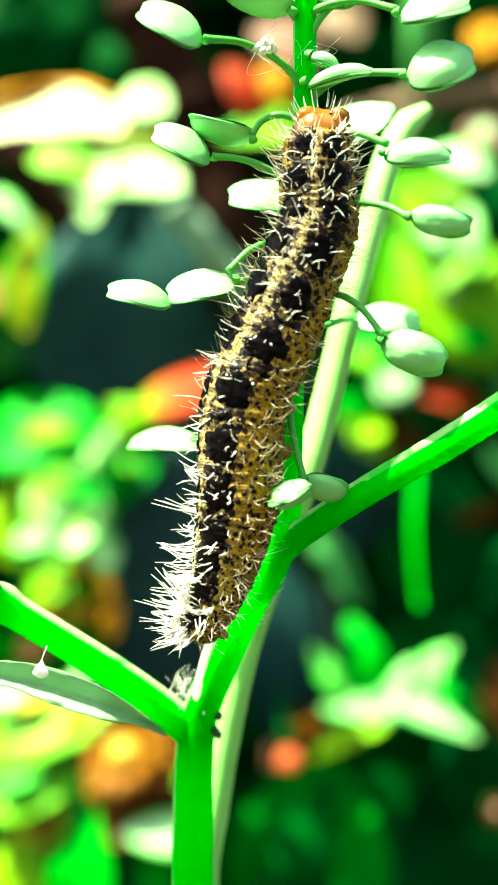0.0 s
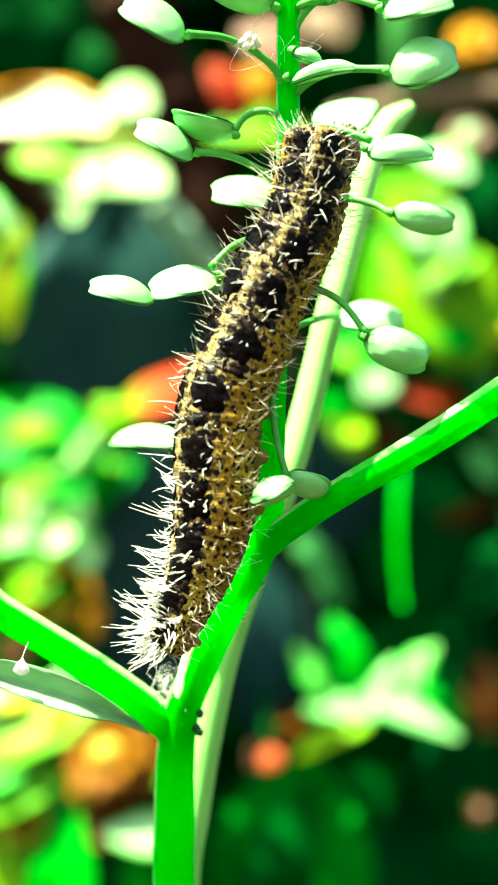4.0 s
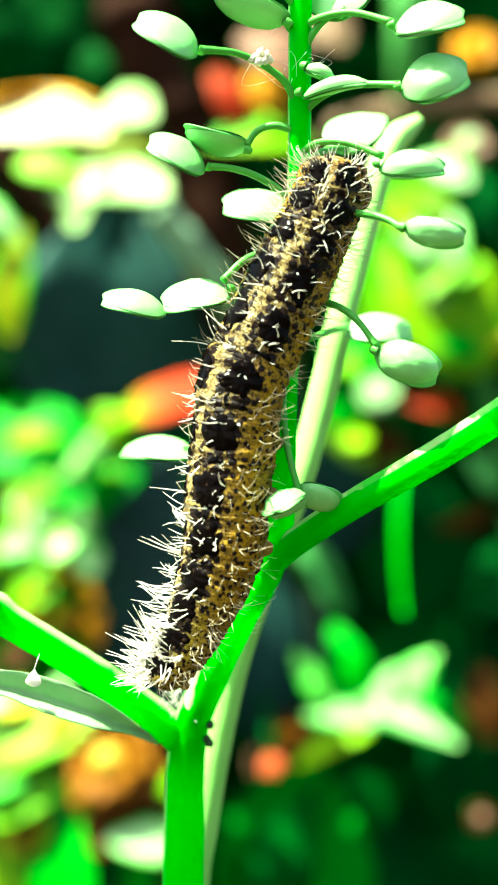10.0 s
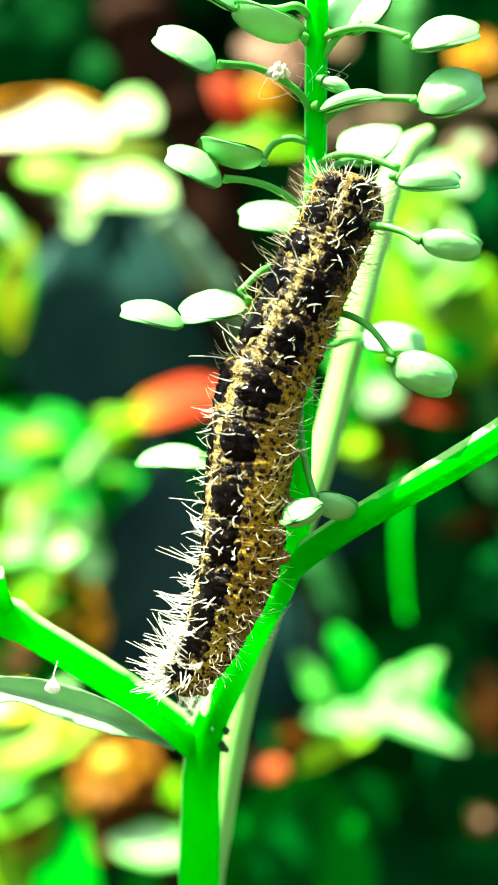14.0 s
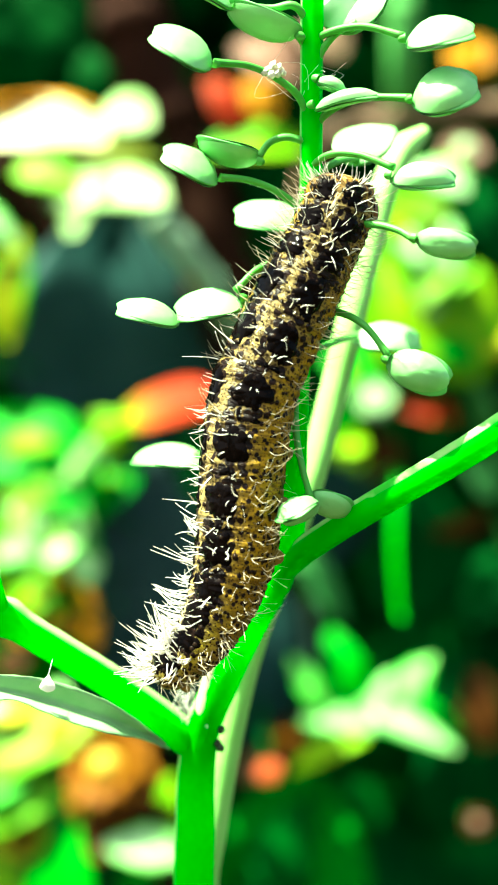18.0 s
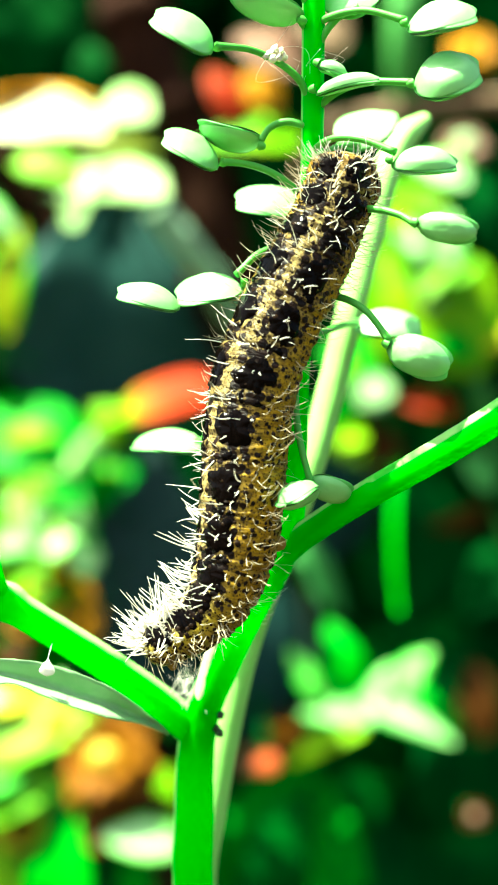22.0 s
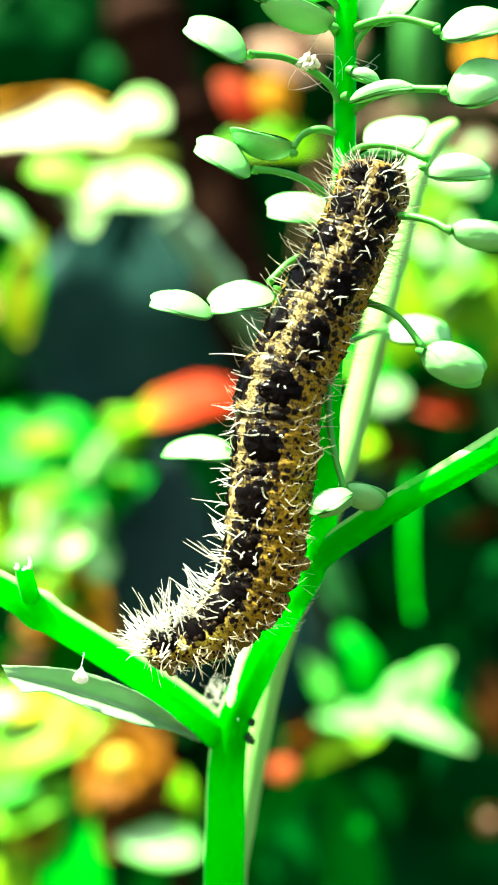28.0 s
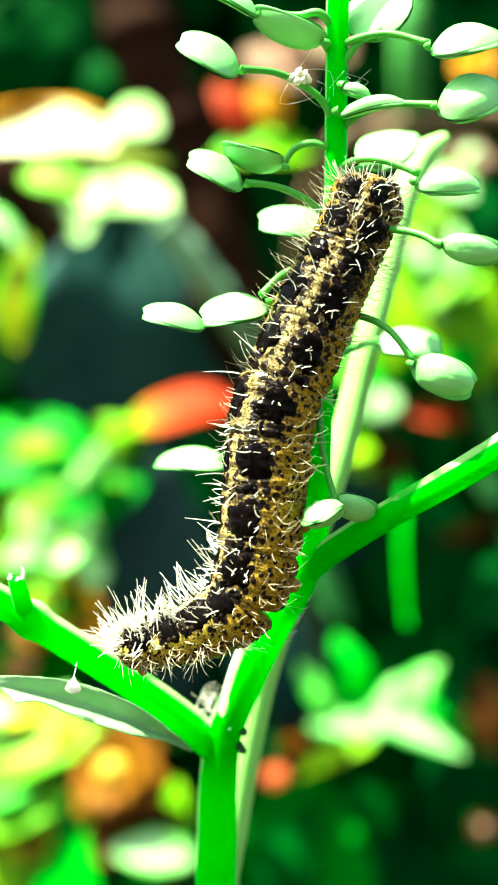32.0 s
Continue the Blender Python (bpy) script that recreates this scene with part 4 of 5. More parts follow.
back_plant("lime_leaved_plant", "plant with large lime green leaves in sun", (85, 240), [
    (V(61.10, 210.00, 16.74), V(35.65, 206.00, 47.02), 28.0, FACE_FRONT, GREEN_LIME),
    (V(66.08, 214.00, 30.63), V(51.06, 214.00, 22.44), 16.0, FACE_FRONT, YELLOW),
    (V(47.73, 203.00, 41.27), V(36.57, 203.00, 50.45), 9.0, FACE_FRONT, GREEN_PALE),
    (V(55.82, 204.00, 19.02), V(45.28, 204.00, 24.29), 8.0, FACE_FRONT, GREEN_MID),
    (V(50.68, 212.00, 45.33), V(32.81, 210.00, 61.16), 16.0, FACE_SUN, GREEN_LIME),
    (V(34.50, 216.00, 20.00), V(41.50, 213.00, 58.50), 15.0, FACE_FRONT, GREEN_LIME),
    (V(44.00, 207.00, 30.00), V(50.00, 206.00, 54.00), 13.0, FACE_FRONT, GREEN_PALE),
    (V(56.90, 216.00, 62.47), V(43.15, 216.00, 67.97), 10.0, FACE_FRONT, GREEN_PALE),
    (V(30.58, 214.00, -6.25), V(21.54, 212.00, 7.36), 9.0, FACE_FRONT, GREEN_LIME),
    (V(39.33, 218.00, 14.44), V(21.32, 218.00, 24.13), 16.0, FACE_FRONT, GREEN_MID),
    (V(54.18, 216.00, 6.78), V(38.36, 216.00, 9.52), 6.5, FACE_FRONT, RUST),
    (V(38.49, 222.00, -10.65), V(31.46, 222.00, 4.80), 12.0, FACE_SHADE, BROWN),
    (V(62.89, 218.00, -18.11), V(47.65, 218.00, -23.65), 5.5, FACE_SHADE, BROWN),
    (V(63.37, 214.00, -13.07), V(55.17, 214.00, -3.51), 7.0, FACE_FRONT, FAR_STALK),
    (V(61.96, 220.00, -76.14), V(59.16, 220.00, -55.21), 10.0, FACE_FRONT, BROWN)] + small_leaves(25, 5, (30, 56), (200, 206), (24, 55), (11, 17), (GREEN_LIME, SUNNY, GREEN_LIME, YELLOW)) + small_leaves(26, 4, (20, 30), (204, 210), (-5, 17), (5, 9), (GREEN_MID, GREEN_LIME, OCHRE_DARK, GREEN_SHADED)))
flower("cream_flower", "round cream flower head", V(32.37, 204.00, 10.06), 4.8, GREEN_PALE, GREEN_WHITE)
flower("cream_flower", "round cream flower head", V(56.71, 222.00, 71.92), 6.0, PINK, GREEN_PALE)
flower("orange_flower", "bright orange flower head in the sun", V(58.80, 222.00, 95.36), 7.0, OCHRE, OCHRE)
flower("orange_flower", "faded orange flower head", V(58.21, 214.00, -92.32), 3.4, BROWN, PINK)
stalk_plant("green_stalk", "green upright plant stalk", [V(130, 320, -310), V(87.54, 305.00, -20.98), V(51.82, 262.00, 61.31), V(42.11, 226.00, 94.52), V(42.95, 226.00, 128.66)], 0.0040, FAR_STALK)
stalk_plant("dry_stalk", "tan dry fallen stalk", [V(-20, 310, -310), V(10, 310, -60), V(22.22, 230.00, 76.33), V(36.64, 230.00, 82.10), V(51.06, 230.00, 84.27), V(74.14, 230.00, 86.43)], 0.0026, TAN)
back_plant("reddening_plant", "plant with pink, red and yellow withering leaves", (25, 236), [
    (V(16.10, 224.00, 92.47), V(-0.16, 222.00, 100.26), 14.0, FACE_FRONT, PINK),
    (V(3.35, 222.00, 77.10), V(-7.14, 220.00, 91.21), 10.0, FACE_FRONT, RUST),
    (V(9.53, 218.00, 79.51), V(1.89, 216.00, 88.58), 9.0, FACE_SUN, OCHRE),
    (V(17.27, 220.00, 75.18), V(-8.47, 218.00, 73.27), 11.0, FACE_FRONT, GREEN_LIME),
    (V(27.79, 228.00, 99.46), V(16.32, 228.00, 106.61), 12.0, FACE_FRONT, TAN)])


def undergrowth():
    """The thicket behind: countless leaves coloured dark for shade, one piece of stuff."""
    rnd = random.Random(11)
    bm = bmesh.new()
    along = bm.verts.layers.float.new("along")
    across = bm.verts.layers.float.new("across")
    for _ in range(17000):
        p = Vector((rnd.uniform(-0.36, 0.36), rnd.uniform(0.29, 0.60), rnd.uniform(0.0, 0.85)))
        if _ >= 12000:
            a, q = rnd.uniform(0, 2 * math.pi), abs(rnd.gauss(0, 0.55))
            p = Vector((math.cos(a) * q, 0.45 + math.sin(a) * q, rnd.uniform(0.0, 0.55) * math.exp(-q * 1.5) if math.sin(a) * q > -0.12 else rnd.uniform(0.0, 0.05)))
        n = Vector((rnd.gauss(0.3, 0.5), -1, rnd.gauss(-0.35, 0.5))).normalized()
        d = Vector((rnd.gauss(0, 1), rnd.gauss(0, 0.4), rnd.gauss(0, 1)))
        d = (d - n * d.dot(n)).normalized()
        s = d.cross(n)
        size = rnd.uniform(0.018, 0.042)
        wide = size * rnd.uniform(0.3, 0.5)
        rows = []
        for t, w in ((0, 0.05), (0.25, 0.8), (0.55, 1.0), (0.8, 0.7), (1.0, 0.04)):
            row = []
            for k in (-1, 0, 1):
                v = bm.verts.new(p + d * size * t + s * wide * w * k + n * (-0.25 * size * t * t + 0.2 * wide * w * abs(k)))
                v[along], v[across] = t, abs(k)
                row.append(v)
            rows.append(row)
        for a, b in zip(rows, rows[1:]):
            for k in (0, 1):
                bm.faces.new((a[k], a[k + 1], b[k + 1], b[k]))
    ob = part("undergrowth", bm, GREEN_SHADED)
    tagged(ob, "dense green undergrowth behind the plants, coloured dark for shade", "undergrowth", kind="stuff")


undergrowth()

# ---- the caterpillar ----
caterpillar = thing("caterpillar", "yellow and black bristly caterpillar clinging to the stem", "caterpillar")
COUNT = 13
RADII = (2.02, 2.18, 2.30, 2.42, 2.52, 2.58, 2.58, 2.54, 2.44, 2.25, 1.97, 1.68, 1.34)
LENGTHS = (1.95, 1.90, 1.85, 2.70, 3.20, 3.00, 2.95, 2.95, 2.60, 1.90, 1.80, 1.80, 1.90)


def segment(i):
    """One ring of the body. In its own space the head lies towards +z and the back towards -y; millimetres until the end."""
    r, half = RADII[i], LENGTHS[i] / 2 * 1.24
    ahead = RADII[max(i - 1, 0)]
    behind = RADII[min(i + 1, COUNT - 1)]
    rnd = random.Random(100 + i)
    last = i == COUNT - 1
    first = i == 0

    def radius(z, w):
        s = z / half
        base = r + (ahead - r) * 0.5 * max(0, s) + (behind - r) * 0.5 * max(0, -s)
        if last and s < 0:
            base = r * math.sqrt(max(0.03, 1 - (s * 0.98) ** 2))
        elif first and s > 0:
            base = r * (1 - 0.45 * s ** 3)
        crease = 0.986 + 0.014 * math.cos(s * math.pi * 5.0 + 0.6 * math.sin(w * 3 + i))
        end = 1 - 0.10 * max(0, abs(s) - 0.74) / 0.26
        lump = 1 + 0.045 * noise.noise(Vector((w * 2.2, z * 1.6, i * 7.3))) + 0.022 * noise.noise(Vector((w * 9, z * 5, i * 3.1)))
        belly = 1 - 0.10 * max(0, -math.cos(w))
        return base * crease * end * lump * belly

    def at(z, w, lift=0.0):
        q = radius(z, w) + lift
        return Vector((math.sin(w) * q, -math.cos(w) * q, z)) / 1000

    def out(w):
        return Vector((math.sin(w), -math.cos(w), 0))

    bm = bmesh.new()
    side = bm.verts.layers.float.new("side")
    girth = bm.verts.layers.float.new("girth")
    length = bm.verts.layers.float.new("length")
    aft = bm.verts.layers.float.new("aft")
    fore = bm.verts.layers.float.new("fore")
    n, m = 56, 30
    rings = []
    for a in range(m + 1):
        z = -half + 2 * half * a / m
        ring = []
        for k in range(n):
            w = 2 * math.pi * k / n - math.pi
            v = bm.verts.new(at(z, w))
            v[side] = min(1, abs(w) / math.pi + 0.015 * noise.noise(Vector((z * 2, w * 4, i))))
            v[girth], v[length] = w * r + i * 17.0, z
            v[fore] = max(0, min(1, 0.3 + 0.4 * z / half)) if first else 0.0
            v[aft] = min(1, max(0, (i - z / LENGTHS[i] - 8.8) / 2))
            ring.append(v)
        rings.append(ring)
    for r0, r1 in zip(rings, rings[1:]):
        for k in range(n):
            bm.faces.new((r0[k], r0[(k + 1) % n], r1[(k + 1) % n], r1[k]))
    bm.faces.new(rings[0][::-1])
    bm.faces.new(rings[-1])
    ob = part("body_segment", bm, SKIN, caterpillar)

    def plate(w0, z0, wide, tall, count):
        """A black plate that lies on the skin; its rim is lobed like discs grown together."""
        discs = [(0.0, 0.0, 0.62)]
        for c in range(count):
            a, q = 2 * math.pi * (c + rnd.uniform(-0.3, 0.3)) / count, rnd.uniform(0.45, 0.8)
            discs.append((math.cos(a) * q, math.sin(a) * q, rnd.uniform(0.16, 0.36)))
        bm = bmesh.new()
        rings = []
        n = 64
        rim = []
        for k in range(n):
            a = 2 * math.pi * k / n
            dx, dy = math.cos(a), math.sin(a)
            far = 0.3
            for x, y, q in discs:
                along = x * dx + y * dy
                off = q * q - (x * dy - y * dx) ** 2
                if off > 0:
                    far = max(far, along + math.sqrt(off))
            rim.append(far)
        for share, h in ((1.0, -0.05), (0.93, 0.03), (0.6, 0.05), (0.25, 0.06)):
            ring = []
            for k in range(n):
                a = 2 * math.pi * k / n
                far = rim[k] if share > 0.7 else 0.5 * rim[k] + 0.4
                z = max(-half * 0.97, min(half * 0.97, z0 + math.sin(a) * far * share * tall))
                w = w0 + math.cos(a) * far * share * wide / r
                ring.append(bm.verts.new(at(z, w, h + 0.02 * noise.noise(Vector((w * 9, z * 7, i))))))
            rings.append(ring)
        for r0, r1 in zip(rings, rings[1:]):
            for k in range(n):
                bm.faces.new((r0[k], r0[(k + 1) % n], r1[(k + 1) % n], r1[k]))
        bm.faces.new(rings[-1])
        part("black_plate", bm, BLACK, ob)

    if first:
        for sign in (-1, 1):
            plate(sign * 0.44, 0.0, 0.70, 0.92, 9)
    else:
        for sign in (-1, 1):
            tall = min(1.25, (0.50 if i > 3 else 0.43) * LENGTHS[i]) * rnd.uniform(0.95, 1.08)
            plate(sign * 0.60 + 0.05 * rnd.uniform(-1, 1), (0.16 if i > 3 else 0.0) + 0.1 * rnd.uniform(-1, 1), (1.25 if i > 3 else 1.08) + 0.16 * rnd.random(), tall, 11)
            for _ in range(3 if i > 2 else 1):
                size = rnd.uniform(0.22, 0.40)
                plate(sign * rnd.uniform(0.18, 1.0), -half * rnd.uniform(0.45, 0.8), size, size * rnd.uniform(0.8, 1.1), 4)

    warts, hairs, fuzz = bmesh.new(), bmesh.new(), bmesh.new()
    tail = max(0.0, (i - 6) / 6)

    def hair(z, w, size, thin=1.0):
        p = at(z, w, -0.02)
        d = (out(w) + Vector((rnd.gauss(0, 0.28), rnd.gauss(0, 0.28), rnd.gauss(0.05 - 0.25 * tail, 0.35)))).normalized()
        turn = Vector((rnd.gauss(0, 1), rnd.gauss(0, 1), rnd.gauss(0, 1))).normalized() * size * rnd.uniform(0.25, 0.60)
        r0 = rnd.uniform(0.024, 0.046) * thin
        ln = [p + (d * size * k + turn * (k * k - 0.35 * k)) / 1000 for k in (0, 0.17, 0.34, 0.5, 0.66, 0.83, 1)]
        tube(hairs if abs(w) < 1.1 else fuzz, ln, lambda t: (r0 - (r0 - 0.008) * t ** 1.5) / 1000, 5)

    # rows of warts, one on each fold of the skin
    for row in range(6):
        z = (-0.85 + 1.7 * row / 5) * half
        w = -2.3
        while w < 2.3:
            w += rnd.uniform(0.12, 0.36)
            zz = z + rnd.uniform(-0.22, 0.22)
            size = rnd.choice((0.04, 0.05, 0.06, 0.08, 0.10, 0.12, 0.17) if abs(w) < 1.25 else (0.06, 0.07, 0.09, 0.11, 0.15))
            dome(warts, at(zz, w, -0.01), out(w), size / 1000, size * 0.5 / 1000, 7)
            chance = 0.15 if abs(w) < 1.1 else 0.18
            if rnd.random() < chance:
                long = rnd.uniform(0.55, 1.25) if abs(w) < 1.2 else rnd.uniform(0.45, 1.0)
                hair(zz, w, long * (1 + 0.3 * tail), 1.0 if abs(w) < 1.1 else 0.24)
    # fine pale fuzz between the warts
    for _ in range(int(5.0 * LENGTHS[i])):
        hair(rnd.uniform(-0.95, 0.95) * half, rnd.uniform(-1.09, 1.09), rnd.uniform(0.4, 0.8), 0.42)
    # tall bristles on the back and flanks, thick tufts towards the tail
    for _ in range(int((2.6 + 3.4 * tail) * LENGTHS[i])):
        hair(rnd.uniform(-0.95, 0.95) * half, rnd.gauss(0, 0.5), rnd.uniform(0.9, 1.55) * (1.2 if i > 4 else 1.0), 0.95)
    for bunch in range(int(9 * tail ** 2) + (22 if last else 6 if i == 11 else 0)):
        z0, w0 = rnd.uniform(-0.95, 0.9) * half, rnd.gauss(-0.05, 0.42 if i < 11 else 0.72)
        if last and bunch >= 15:
            z0, w0 = rnd.uniform(-0.98, -0.3) * half, rnd.uniform(-1.5, 1.5)
        size = rnd.uniform(0.9, 1.5) * (1 + 0.7 * tail)
        d = (out(w0) + Vector((rnd.gauss(0, 0.2), rnd.gauss(0, 0.2), -0.35 * tail - (0.8 if last and z0 < 0 else 0) + rnd.gauss(0, 0.4)))).normalized()
        bow = Vector((rnd.gauss(0, 0.2), rnd.gauss(0, 0.2), rnd.uniform(0.05, 0.35))) * size
        tip = at(z0, w0) + (d * size + bow) / 1000
        for _ in range(4):
            z, w = max(-half, min(half, z0 + rnd.gauss(0, 0.22))), w0 + rnd.gauss(0, 0.13)
            p = at(z, w, -0.02)
            end = tip.lerp(p, rnd.uniform(0, 0.3)) + Vector([rnd.gauss(0, 0.16) for _ in range(3)]) / 1000
            ln = [p, p.lerp(end, 0.5) - bow * 0.18 / 1000, end]
            tube(hairs, glide(ln, 3), lambda t: (0.046 - 0.038 * t ** 1.4) / 1000, 5)
    if i < 2:
        for _ in range(46 if first else 20):
            w, z = rnd.uniform(-2.0, 2.0), rnd.uniform(0.1 if first else -0.6, 0.92) * half
            p, size = at(z, w, -0.02), rnd.uniform(0.6, 1.25)
            d = (out(w) + Vector((rnd.gauss(0, 0.2), rnd.gauss(0, 0.2), rnd.uniform(0.1, 1.1)))).normalized()
            tube(hairs, glide([p, p + d * size * 0.5 / 1000, p + (d * size + Vector((rnd.gauss(0, 0.15), rnd.gauss(0, 0.15), 0.2))) / 1000], 3), lambda t: (0.028 - 0.02 * t) / 1000, 4)
    for _ in range(26 if i < 10 else 12):
        w, z = rnd.choice((-1, 1)) * rnd.uniform(1.15, 2.0), rnd.uniform(-0.95, 0.95) * half
        p, size = at(z, w, -0.02), rnd.uniform(0.9, 1.7)
        d = (out(w) + Vector((rnd.gauss(0, 0.2), rnd.gauss(0, 0.2), rnd.gauss(0.1, 0.35)))).normalized()
        tube(fuzz, glide([p, p + d * size * 0.5 / 1000, p + (d * size + Vector((0, 0, rnd.uniform(-0.1, 0.5) * size))) / 1000], 3), lambda t: (0.024 - 0.017 * t) / 1000, 4)
    for _ in range(10 + (10 if i > 8 else 0)):
        hair(rnd.uniform(-0.95, 0.95) * half, rnd.choice((-1, 1)) * rnd.uniform(1.5, 2.3), rnd.uniform(0.7, 1.3), 0.36 + 0.45 * (i > 8))
    tagged(part("wart_cover", warts, WART, ob, "small dark warts in rows"), kind="stuff")
    tagged(part("bristles", hairs, HAIR, ob, "stiff white bristles"), kind="stuff")
    tagged(part("flank_bristles", fuzz, HAIR_TAN, ob, "fine tan bristles on the flanks"), kind="stuff")
    # legs underneath
    if i in (0, 1, 2, 5, 6, 7, 8, 12):
        for sign in (-1, 1):
            bm = bmesh.new()
            thin = i < 3
            p = at(0, math.pi - sign * 0.30, -0.3)
            d = Vector((sign * 0.35, 1, 0.1 if thin else 0)).normalized()
            size = 0.9 if thin else 0.45
            tube(bm, glide([p, p + d * size * 0.6 / 1000, p + d * size / 1000 + Vector((-sign * 0.0002, 0.0001, 0))], 4), lambda t: ((0.35 - 0.2 * t) if thin else (0.62 - 0.12 * t) * r / 2.8) / 1000, 10)
            part("leg", bm, WART if thin else PROLEG, ob)
    return ob


def caterpillar_head():
    bm = bmesh.new()
    bmesh.ops.create_uvsphere(bm, u_segments=28, v_segments=20, radius=0.0016)
    for v in bm.verts:
        v.co.x *= 1.12
        cleft = math.exp(-((v.co.x * 1000 / 0.22) ** 2)) * max(0, -v.co.y * 1000 + 0.4 + v.co.z * 300) * 0.10
        v.co *= 1 - cleft * 0.5 + 0.03 * noise.noise(v.co * 1400)
    ob = part("head", bm, HEAD, caterpillar, "glossy amber head")
    rnd = random.Random(7)
    hairs = bmesh.new()
    spots = bmesh.new()
    for _ in range(46):
        d = Vector((rnd.gauss(0, 1), rnd.gauss(-0.6, 0.8), rnd.gauss(0.4, 0.9))).normalized()
        p = d * 0.00158
        p.x *= 1.1
        tube(hairs, glide([p, p + d * 0.0004, p + d * rnd.uniform(0.0006, 0.0011) + Vector((0, 0, 0.0002))], 3), lambda t: 0.00004 - 0.00003 * t, 5)
        if rnd.random() < 0.5:
            dome(spots, p, d, 0.00012, 0.00007, 7)
    tagged(part("bristles", hairs, HAIR, ob, "fine pale head bristles"), kind="stuff")
    tagged(part("wart_cover", spots, WART, ob), kind="stuff")
    for sign in (-1, 1):
        bm = bmesh.new()
        dome(bm, Vector((sign * 0.0010, -0.0005, 0.0011)), Vector((sign * 0.55, -0.35, 0.75)).normalized(), 0.00062, 0.00042, 14)
        for v in bm.verts:
            v.co *= 1 + 0.06 * noise.noise(v.co * 2500)
        part("cheek", bm, YELLOW_CHEEK, ob, "amber cheek lobe")
    return ob


YELLOW_CHEEK = plant_skin("amber_cheek", (0.11, 0.035, 0.002), (0.21, 0.085, 0.006), 0.3, specular=0.12)
rings = [segment(i) for i in range(COUNT)]
head = caterpillar_head()


# ---- what moves ----
ROLL = ((0.0, 3), (0.12, 7), (0.3, 22), (0.42, 40), (0.55, 57), (0.64, 63), (0.76, 65), (0.87, 74), (1.0, 80))


def roll_at(s):
    for (a, x), (b, y) in zip(ROLL, ROLL[1:]):
        if s <= b:
            return radians(x + (y - x) * (s - a) / (b - a))
    return radians(ROLL[-1][1])


def placed(line, s, extra=0.0):
    """The pose on the body's line at the share s of its length: +z to the head, -y to the back."""
    pts = glide([Vector((x, -3.1 - 0.3 * math.sin(math.pi * k / (len(line) - 1)), z)) for k, (x, z) in enumerate(line)], 12)
    run = [0.0]
    for a, b in zip(pts, pts[1:]):
        run.append(run[-1] + (b - a).length)
    want = max(0.0, min(1.0, s)) * run[-1]
    k = next(j for j in range(1, len(run)) if run[j] >= want - 1e-9)
    f = (want - run[k - 1]) / (run[k] - run[k - 1])
    p = pts[k - 1].lerp(pts[k], f)
    lo, hi = max(0, k - 7), min(len(pts) - 1, k + 6)
    z = (pts[lo] - pts[hi]).normalized()
    left = Vector((0, -1, 0)).cross(z).normalized()
    if left.dot(Vector((-z.z, 0, z.x))) < 0:
        left = -left
    w = roll_at(s) + extra
    back = Vector((0, -1, 0)) * math.cos(w) + left * math.sin(w)
    back = (back - z * back.dot(z)).normalized()
    y = -back
    x = y.cross(z)
    m = Matrix((x, y, z)).transposed().to_4x4()
    m.translation = V(p.x, p.y, p.z)
    return m


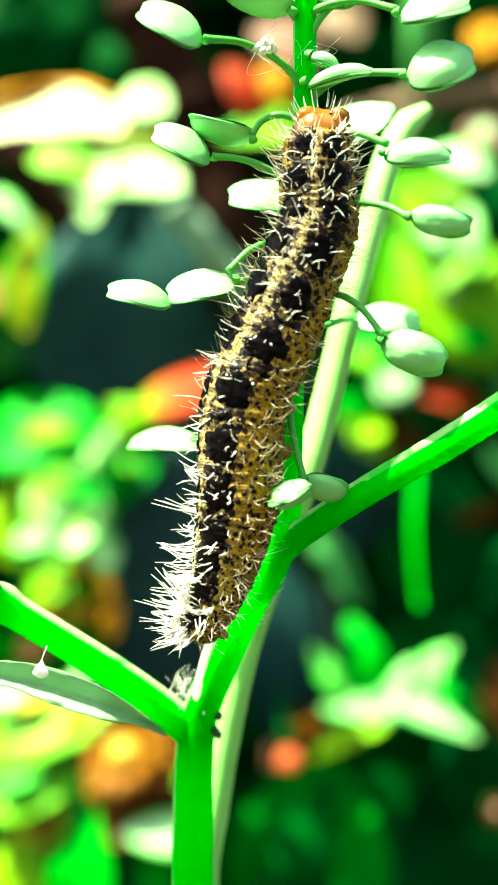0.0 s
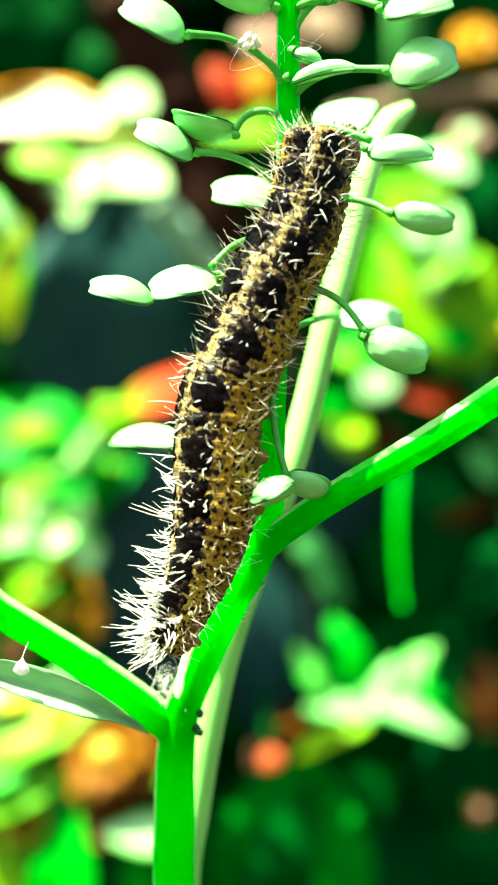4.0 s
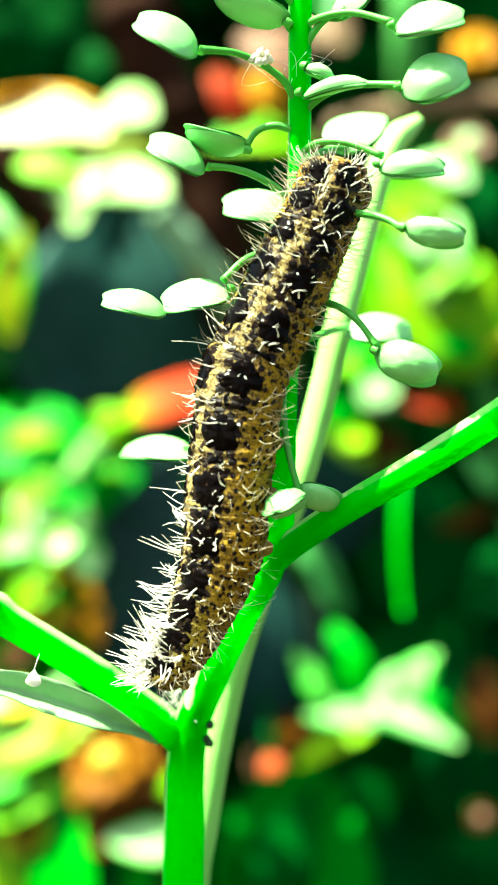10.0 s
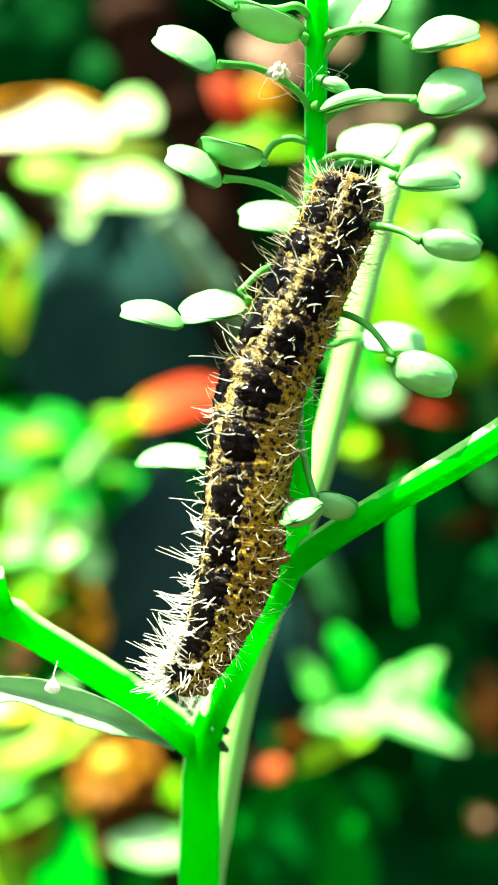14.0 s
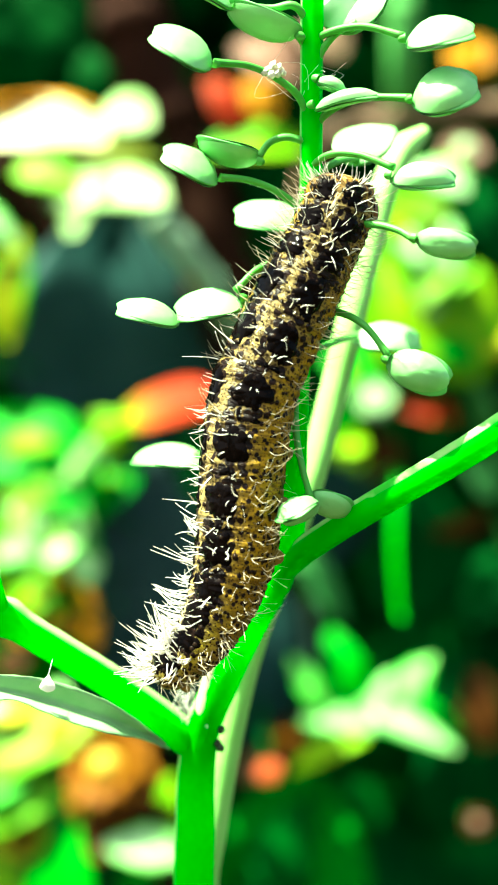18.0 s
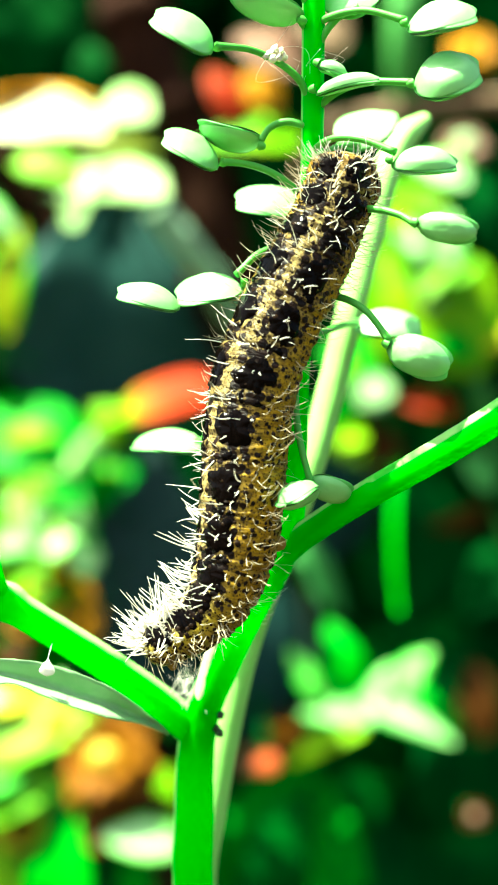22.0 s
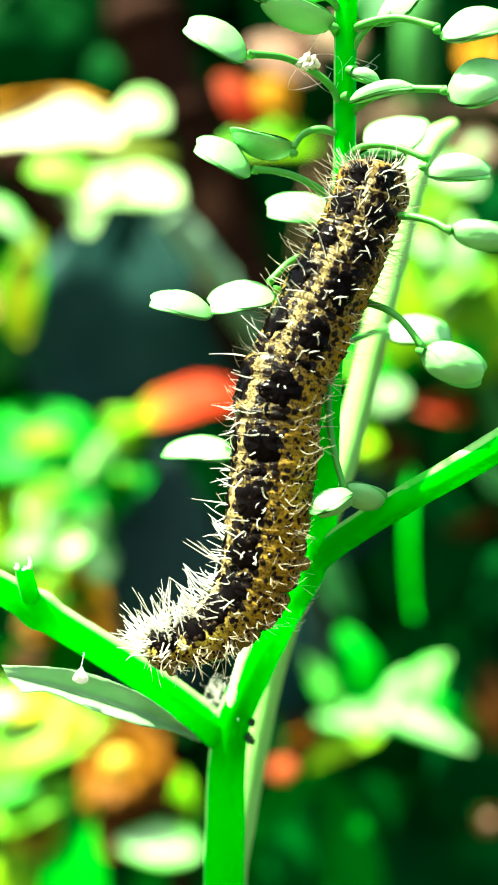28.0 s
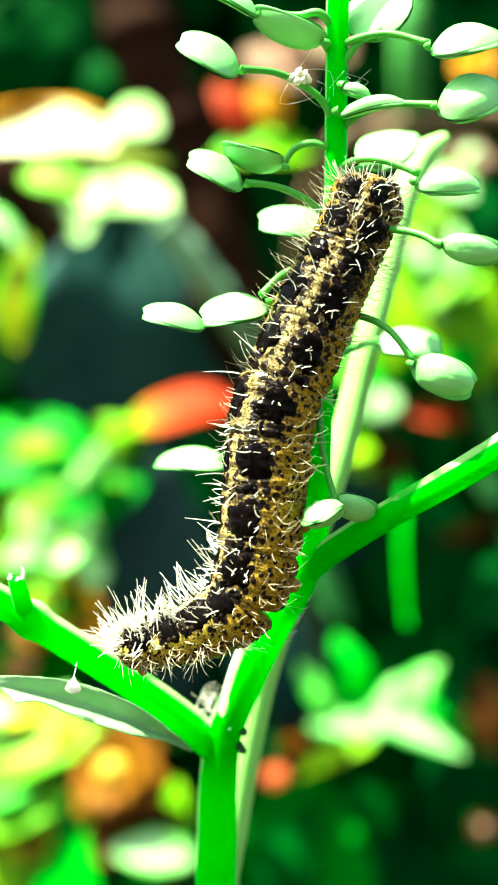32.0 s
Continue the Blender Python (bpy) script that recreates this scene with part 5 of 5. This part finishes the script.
def motions():
    shapes = [
        (0.0, [(4.95, 15.90), (4.82, 13.40), (4.76, 10.89), (3.50, 7.77), (2.35, 4.64), (0.95, 1.51), (0.55, -1.63), (0.34, -4.77), (-0.33, -7.92), (-1.23, -10.43), (-2.23, -12.00)]),
        (3.0, [(5.43, 16.09), (5.21, 13.97), (4.65, 10.84), (2.97, 7.72), (2.03, 4.59), (0.66, 1.45), (0.22, -1.68), (0.05, -4.82), (-0.73, -7.96), (-1.93, -10.79), (-2.59, -12.68)]),
        (6.0, [(6.20, 14.95), (6.23, 13.95), (5.87, 12.39), (5.28, 10.52), (3.77, 7.71), (2.32, 4.59), (0.80, 1.46), (0.29, -1.68), (0.16, -4.81), (-0.23, -7.95), (-1.56, -11.09), (-2.82, -13.61)]),
        (9.0, [(5.98, 14.94), (5.98, 13.74), (5.27, 11.84), (3.88, 9.00), (2.40, 5.83), (0.94, 2.67), (0.50, -0.50), (0.12, -3.66), (-0.19, -6.83), (-1.36, -9.99), (-2.66, -12.52), (-4.11, -13.94)]),
        (13.0, [(5.90, 14.83), (5.80, 13.97), (5.20, 12.13), (3.82, 9.28), (2.44, 6.10), (1.10, 2.93), (0.57, -0.25), (0.22, -3.42), (-0.10, -6.60), (-1.15, -9.78), (-2.38, -12.48), (-3.88, -14.07)]),
        (17.0, [(5.73, 14.51), (5.67, 13.61), (5.09, 11.85), (3.70, 9.14), (2.41, 6.26), (0.98, 3.07), (0.41, -0.13), (0.09, -3.32), (-0.23, -6.51), (-1.18, -9.54), (-2.71, -11.99), (-4.62, -13.58)]),
        (20.0, [(5.71, 14.79), (5.71, 13.74), (5.02, 11.67), (3.57, 8.80), (2.00, 5.45), (0.95, 2.27), (0.45, -0.91), (0.23, -4.09), (-0.18, -7.44), (-1.04, -10.14), (-2.65, -12.37), (-4.69, -13.48)]),
        (23.0, [(5.74, 15.00), (5.74, 13.89), (5.01, 11.65), (3.54, 8.62), (1.94, 5.27), (0.82, 2.08), (0.44, -1.10), (0.18, -4.29), (-0.20, -7.32), (-1.19, -9.86), (-3.26, -11.61), (-5.74, -12.71)]),
        (28.0, [(5.60, 14.98), (5.53, 13.83), (4.81, 11.60), (3.42, 8.73), (1.82, 5.23), (0.49, 2.20), (0.21, -0.98), (-0.14, -4.17), (-0.55, -7.19), (-1.53, -9.74), (-3.95, -11.65), (-7.13, -12.60)]),
        (32.0, [(5.78, 15.02), (5.72, 13.92), (5.01, 11.89), (3.53, 9.00), (2.22, 5.78), (0.85, 2.73), (0.31, -0.48), (-0.01, -3.69), (-0.39, -6.89), (-1.54, -9.46), (-4.61, -11.06), (-8.29, -11.95)]),
    ]
    for i, ring in enumerate(rings):
        share = (sum(LENGTHS[:i]) + 0.48 * LENGTHS[i]) / sum(LENGTHS)
        walk(ring, [(t, placed(line, share)) for t, line in shapes])
    walk(head, [(t, placed(line, 0.0) @ pose(*((0.0001, 0.0003, 0.0001) if t < 2 else (0.0007, 0.0007, -0.0003) if t < 5 else (0.0005, 0.0014, -0.0012)))) for t, line in shapes])


motions()
